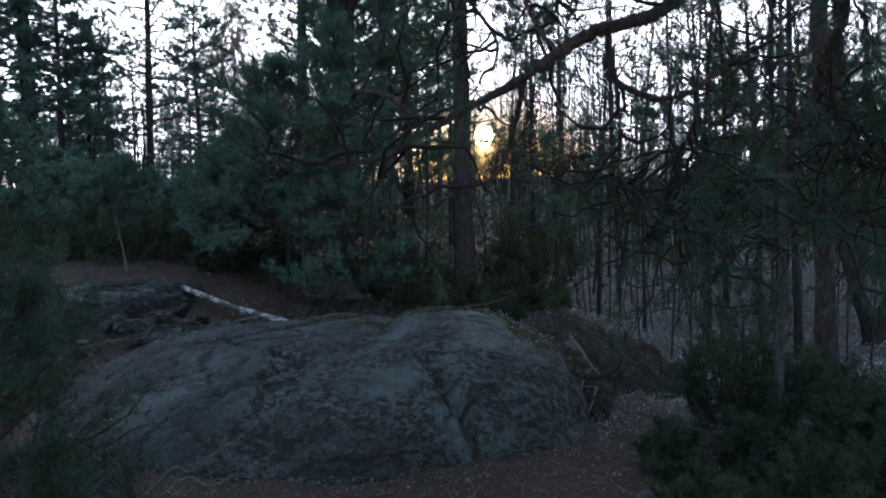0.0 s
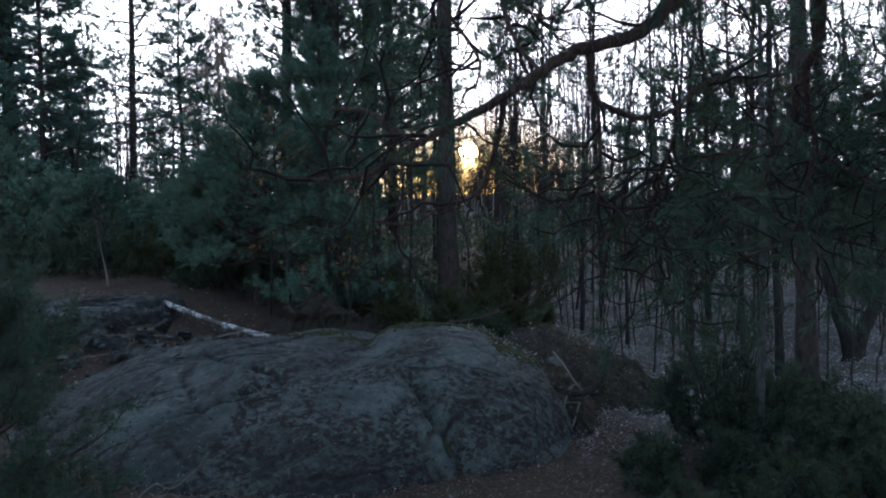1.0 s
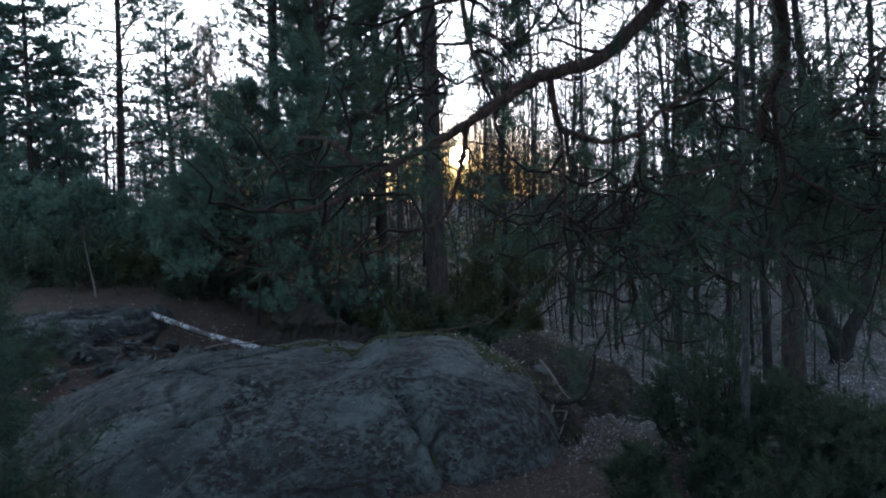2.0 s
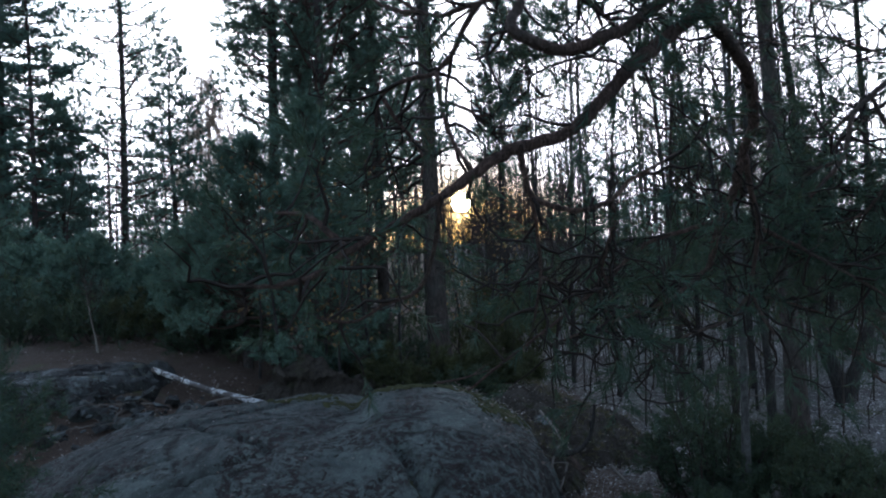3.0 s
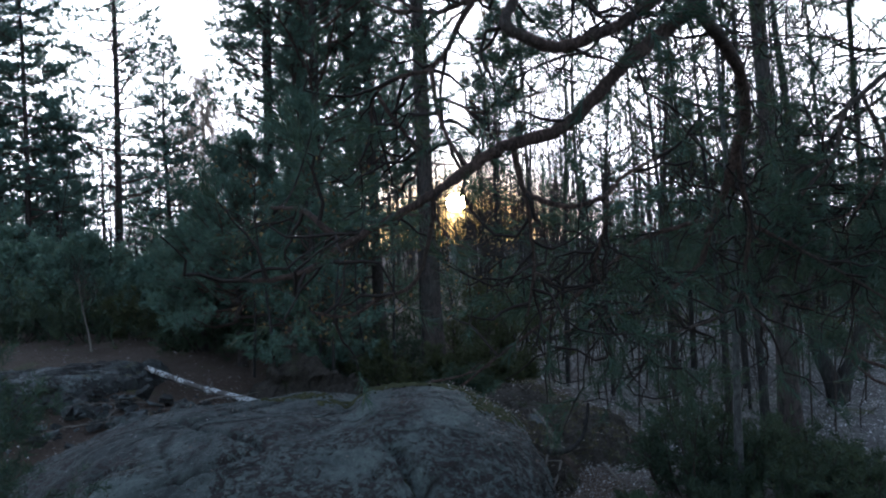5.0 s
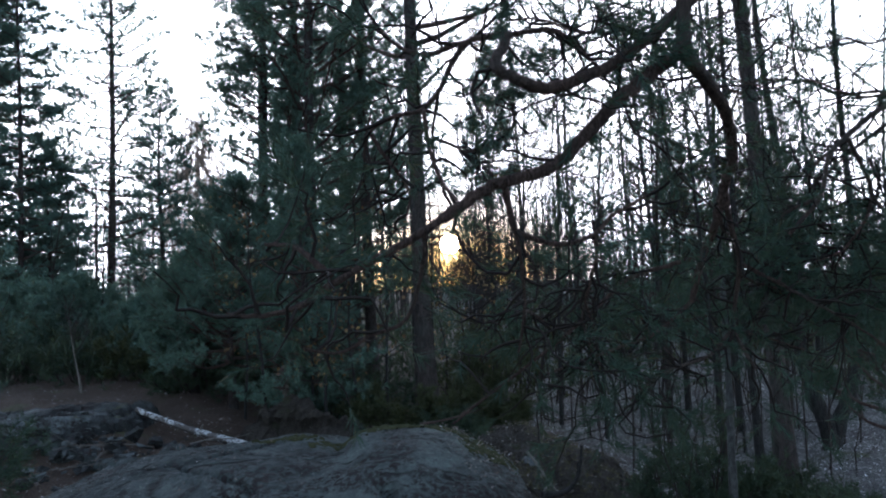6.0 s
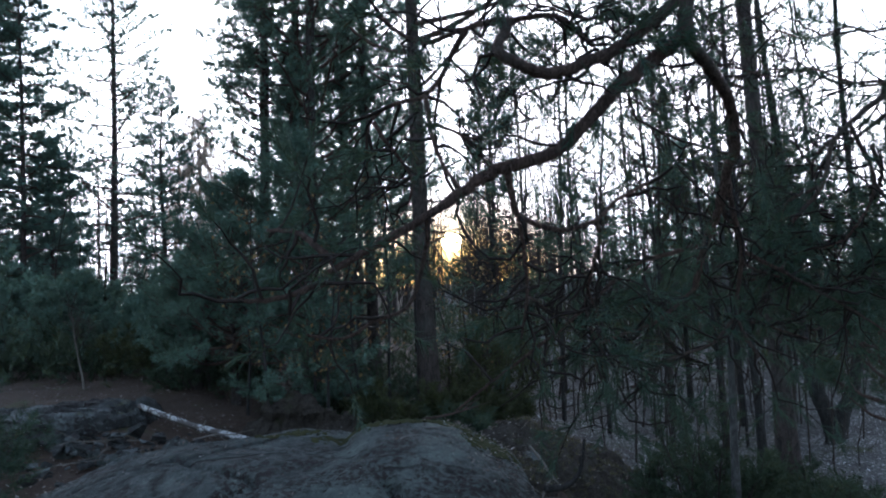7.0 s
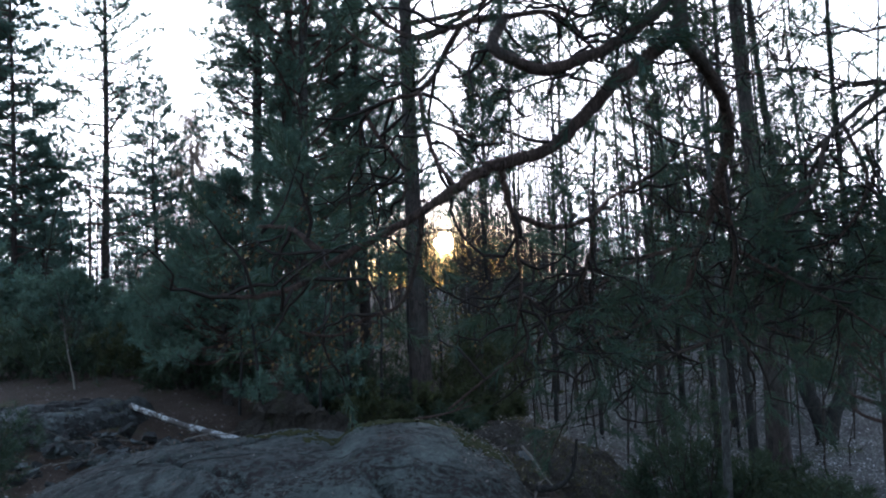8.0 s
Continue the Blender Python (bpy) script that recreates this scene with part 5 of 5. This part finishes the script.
for k, (x, y, size) in enumerate([(-12.0, 27, 0.75), (-9.0, 25.8, 0.42), (-8.2, 30, 0.5), (-7.6, 31, 0.42), (-11.0, 26, 0.62), (-10.0, 27, 0.45), (-9.4, 29, 0.5), (-11.6, 29, 0.7), (-8.6, 33, 0.55), (-11.2, 27, 0.45), (-9.7, 31, 0.5), (-7.3, 34, 0.5), (-12.6, 26, 0.6), (-6.4, 33, 0.45), (-10.6, 35, 0.6)]):
    plant(firs[k % 3], x, y, size)
# unseen pines added beside and behind the path to dim the sky light
count = 0
while count < 26:
    far, az = rng.uniform(5.5, 24), radians(rng.uniform(55, 305))
    x, y = far * math.sin(az), far * math.cos(az)
    if free(x, y, 1.7):
        plant(firs[count % 4], x, y, rng.uniform(0.8, 1.1))
        count += 1
for model in kinds + firs:
    x, y = rng.uniform(-25, 25), rng.uniform(-40, -20)
    model.location = (x, y, gz(x, y))

def far_woods(n, near, far, az0, az1, tall, seed, label):
    """Distant leafless woods: stems and a haze of twigs."""
    rng = np.random.default_rng(seed)
    pile, buds = Pile(), Pile()
    for k in range(n):
        d, a = rng.uniform(near, far), radians(rng.uniform(az0, az1))
        x, y = d * math.sin(a), d * math.cos(a)
        h = tall * rng.uniform(0.5, 1.2)
        if abs(math.degrees(a) - 2.95) < 0.85:
            h = min(h, 1.4 + 0.050 * d - gz(x, y))
        foot = np.array([x, y, gz(x, y) - 0.1])
        p = np.array([foot, foot + (rng.normal() * 0.15, 0, h * 0.5), foot + (rng.normal() * 0.3, 0, h)])
        tube(pile, p, [0.05, 0.035, 0.012], 3)
        m = 56
        u = rng.uniform(0.12, 1, m)
        o = foot + np.stack([rng.normal(size=m) * 0.25, rng.normal(size=m) * 0.25, u * h], 1)
        w = rng.normal(size=(m, 3)) * 0.75 + np.array([0, 0, 0.3])
        e = o + w * (rng.uniform(0.6, 1.7, m) * (1.25 - u))[:, None]
        s = across(w / np.linalg.norm(w, axis=1)[:, None], rng) * 0.009
        tip = e - w * 0.25
        r = rng.normal(size=(m, 3)) * 0.05
        buds.add(np.stack([tip, tip + r, tip + across(r / np.linalg.norm(r, axis=1)[:, None], rng) * 0.06], 1).reshape(-1, 3), np.arange(3 * m).reshape(-1, 3))
        pile.add(np.stack([o - s, o + s, e], 1).reshape(-1, 3), np.arange(3 * m).reshape(-1, 3))
    ob = new("far_woods", pile.mesh("far_woods", TWIG_BARK))
    part("withered_leaves", buds, OLD_LEAF, ob, kind="stuff")
    return tagged(ob, label, "woods", kind="stuff")


far_woods(340, 45, 110, -1, 38, 7.0, 321, "distant leafless woods below the sun")
far_woods(110, 35, 75, -1, 38, 11, 323, "tall leafless woods behind the hollow")
far_woods(190, 60, 110, -1, 10, 8.5, 324, "distant leafless woods below the sun")
far_woods(320, 45, 110, -38, -1, 6.5, 322, "distant woods beyond the clearing")

# young pines and scrub of the undergrowth
young = [pine(60 + 3 * k, -72, gz(60, -72), 1.3 + 0.25 * k, 0.03 + 0.006 * k, 0.04, 0.9 + 0.1 * k, 34, 4, "young bushy pine in the undergrowth", 150 + k, (0, 0), 0.05, 11, 0.11, 0.03, 0.12, shape=0.8, coarse=True, group="young pines of the undergrowth") for k in range(3)]
count = 0
while count < 13:
    far, az = rng.uniform(14, 27), radians(rng.uniform(-32, 4))
    x, y = far * math.sin(az), far * math.cos(az)
    if free(x, y, 1.1):
        plant(young[count % 3], x, y, rng.uniform(0.5, 0.8))
        count += 1
count = 0
while count < 8:
    far, az = rng.uniform(15, 30), radians(rng.uniform(4, 34))
    x, y = far * math.sin(az), far * math.cos(az)
    if free(x, y, 1.1):
        plant(young[count % 3], x, y, rng.uniform(0.5, 0.9))
        count += 1
plant(young[2], -8.8, 16.4, 1.5)
plant(young[1], -9.6, 18.5, 1.5)
for model in young:
    x, y = rng.uniform(-12, 12), rng.uniform(-16, -8)
    model.location = (x, y, gz(x, y))


def thicket(n, near, far, az0, az1, seed, label, stout=1.0):
    """Thin saplings and their twigs, far too many to count."""
    rng = np.random.default_rng(seed)
    pile = Pile()
    for k in range(n):
        d, a = near + (far - near) * rng.uniform() ** 0.8, radians(rng.uniform(az0, az1))
        x, y = d * math.sin(a), d * math.cos(a)
        h = rng.uniform(1.2, 4.0)
        foot = np.array([x, y, gz(x, y) - 0.1])
        lean = rng.normal(size=2) * 0.1 * h
        p = np.array([foot + np.array([lean[0] * u * u, lean[1] * u * u, h * u]) + rng.normal(size=3) * 0.04 for u in (0, 0.25, 0.5, 0.75, 1)])
        tube(pile, p, np.linspace(0.008 + 0.004 * h, 0.004, 5) * stout, 3)
        for b in range(7):
            q = along(p, rng.uniform(0.15, 1))
            w = rng.normal(size=3) * 0.5 + np.array([0, 0, 0.6])
            e = q + w * rng.uniform(0.2, 0.7)
            tube(pile, [q, (q + e) / 2 + rng.normal(size=3) * 0.05, e], np.array([0.006, 0.005, 0.003]) * stout, 3)
    ob = new("thicket", pile.mesh("thicket", TWIG_BARK))
    return tagged(ob, label, "thicket", kind="stuff")


thicket(700, 13, 50, 4, 36, 301, "grey thicket of bare saplings behind the hollow")
thicket(75, 8.3, 13.5, 9, 30, 303, "thin dark stems of bare brushwood in the hollow", 0.55)
thicket(250, 14, 45, -34, 1, 302, "dark thicket of thin saplings under the pines")


def scrub(n, near, far, az0, az1, tall, mat, seed, label):
    rng = np.random.default_rng(seed)
    d, a = near + (far - near) * rng.uniform(size=n) ** 0.8, np.radians(rng.uniform(az0, az1, n))
    x, y = d * np.sin(a), d * np.cos(a)
    patch = 0.5 + 0.5 * np.sin(x * 0.9 + 1) * np.sin(y * 0.7 + x * 0.3)
    o = np.stack([x, y, ground_z(x, y) + tall * patch * rng.uniform(0, 1, n)], 1)
    pile = Pile()
    needles(pile, o, rng.normal(size=(n, 3)) * 0.6 + np.array([0, 0, 1]), 0.25, 9, 0.16, 0.024, rng, 0.7)
    ob = new("undergrowth", pile.mesh("undergrowth", mat))
    return tagged(ob, label, "undergrowth", kind="stuff")


scrub(7000, 12, 45, -36, 3, 1.1, JUNIPER, 311, "low dark green scrub under the pines")
scrub(5000, 13, 50, 3, 36, 1.2, BILBERRY, 312, "low brown scrub beneath the bare trees")

# ---------------------------------------------------------------- litter


def litter(n, x0, x1, y0, y1, size, seed, name, label, keep=None, floor=ground_z, mat=None):
    rng = np.random.default_rng(seed)
    x, y = rng.uniform(x0, x1, n), rng.uniform(y0, y1, n)
    if keep is not None:
        k = keep(x, y) > rng.uniform(0, 1, n)
        x, y = x[k], y[k]
    n = len(x)
    z = floor(x, y) + rng.uniform(0.012, 0.05, n)
    a, s = rng.uniform(0, 6.28, n), size * rng.uniform(0.5, 1.3, n)
    fwd = np.stack([np.cos(a), np.sin(a), rng.normal(size=n) * 0.35], 1) * s[:, None]
    side = np.stack([-np.sin(a), np.cos(a), rng.normal(size=n) * 0.35], 1) * s[:, None] * 0.42
    c = np.stack([x, y, z], 1)
    curl = np.stack([np.zeros(n), np.zeros(n), s * rng.uniform(0.0, 0.35, n)], 1)
    v = np.stack([c - fwd, c - side + curl, c + fwd, c + side + curl, c - fwd * 0.1], 1).reshape(-1, 3)
    b = np.arange(n)[:, None] * 5
    f = np.concatenate([b + [0, 1, 4], b + [1, 2, 4], b + [2, 3, 4], b + [3, 0, 4]])
    pile = Pile()
    pile.add(v, f)
    ob = new(name, pile.mesh(name, mat or LEAF, False))
    return tagged(ob, label, "leaves", kind="stuff")


litter(60000, 0.6, 9, 4.2, 16, 0.018, 201, "fallen_leaves", "grey-brown fallen leaves covering the hollow", lambda x, y: rise((x - 0.6 - 0.05 * y) / 1.2) * rise((y - 5.4) / 1.6), mat=HOLLOW_LEAF)
litter(17000, -3.2, 2.6, 3.4, 5.4, 0.009, 202, "fallen_leaves", "dry brown leaves scattered before the boulder", lambda x, y: 0.6 + 0 * x)
litter(4500, 0.95, 1.8, 5.0, 6.8, 0.008, 207, "fallen_leaves", "silvery fallen leaves on the slope beside the boulder", lambda x, y: 0.8 + 0 * x, mat=HOLLOW_LEAF)
litter(2500, -7, 0, 9.5, 14, 0.02, 203, "fallen_leaves", "dry brown leaves on the bank", lambda x, y: 0.5 + 0 * x)
litter(900, -2.6, 1.0, 4.6, 7.2, 0.012, 204, "fallen_leaves", "dry leaf scraps lying on the boulder", lambda x, y: 0.15 + 0.6 * (np.sin(3 * x + 2 * y) > 0.2), lambda x, y: np.array([max(on_boulder(a, b), gz(a, b)) for a, b in zip(x, y)]))
litter(1700, 0.3, 2.0, 5.3, 7.6, 0.013, 205, "fallen_leaves", "leaf litter and needles on the bank", lambda x, y: 0.7 + 0 * x, lambda x, y: np.array([max(on_bank(a, b), on_boulder(a, b), gz(a, b)) for a, b in zip(x, y)]))
litter(2000, -4.5, -1.5, 7.0, 9.6, 0.02, 206, "fallen_leaves", "dry brown leaves in the cleft between the rocks", lambda x, y: 0.6 + 0 * x)


def ground_twigs(n, x0, x1, y0, y1, seed):
    rng = np.random.default_rng(seed)
    pile = Pile()
    for k in range(n):
        x, y, a, s = rng.uniform(x0, x1), rng.uniform(y0, y1), rng.uniform(0, 6.28), rng.uniform(0.04, 0.2)
        p = np.array([x, y, gz(x, y) + 0.02])
        e = p + np.array([math.cos(a) * s, math.sin(a) * s, rng.uniform(0.0, 0.05)])
        tube(pile, [p, (p + e) / 2 + rng.normal(size=3) * 0.012, e], [0.003, 0.0025, 0.0015], 4)
    ob = new("twig_litter", pile.mesh("twig_litter", DEAD_WOOD))
    return tagged(ob, "thin dry twigs strewn over the forest floor", "twigs", kind="stuff")


ground_twigs(260, -3.4, 2.6, 3.3, 5.2, 211)
ground_twigs(400, 0.8, 7, 5, 12, 212)


def bank_growth(n, seed):
    """Short grass, moss shoots and needles on the bank."""
    rng = np.random.default_rng(seed)
    height = surface_of(bank)
    o = []
    for k in range(n):
        x, y = rng.uniform(0.35, 2.0), rng.uniform(5.4, 7.7)
        z = height(x, y)
        if z > ground_z(x, y) and math.sin(5 * x + 1) + math.sin(4 * y + 3 * x) > -0.6:
            o.append((x, y, z - 0.01))
    pile = Pile()
    needles(pile, o, rng.normal(size=(len(o), 3)) * 0.5 + np.array([0, 0, 1]), 0.02, 9, 0.06, 0.004, rng, 0.8)
    ob = new("bank_grass", pile.mesh("bank_grass", OLD_LEAF))
    return tagged(ob, "short mossy growth and dry grass on the bank", "grass", kind="stuff")


bank_growth(1500, 221)
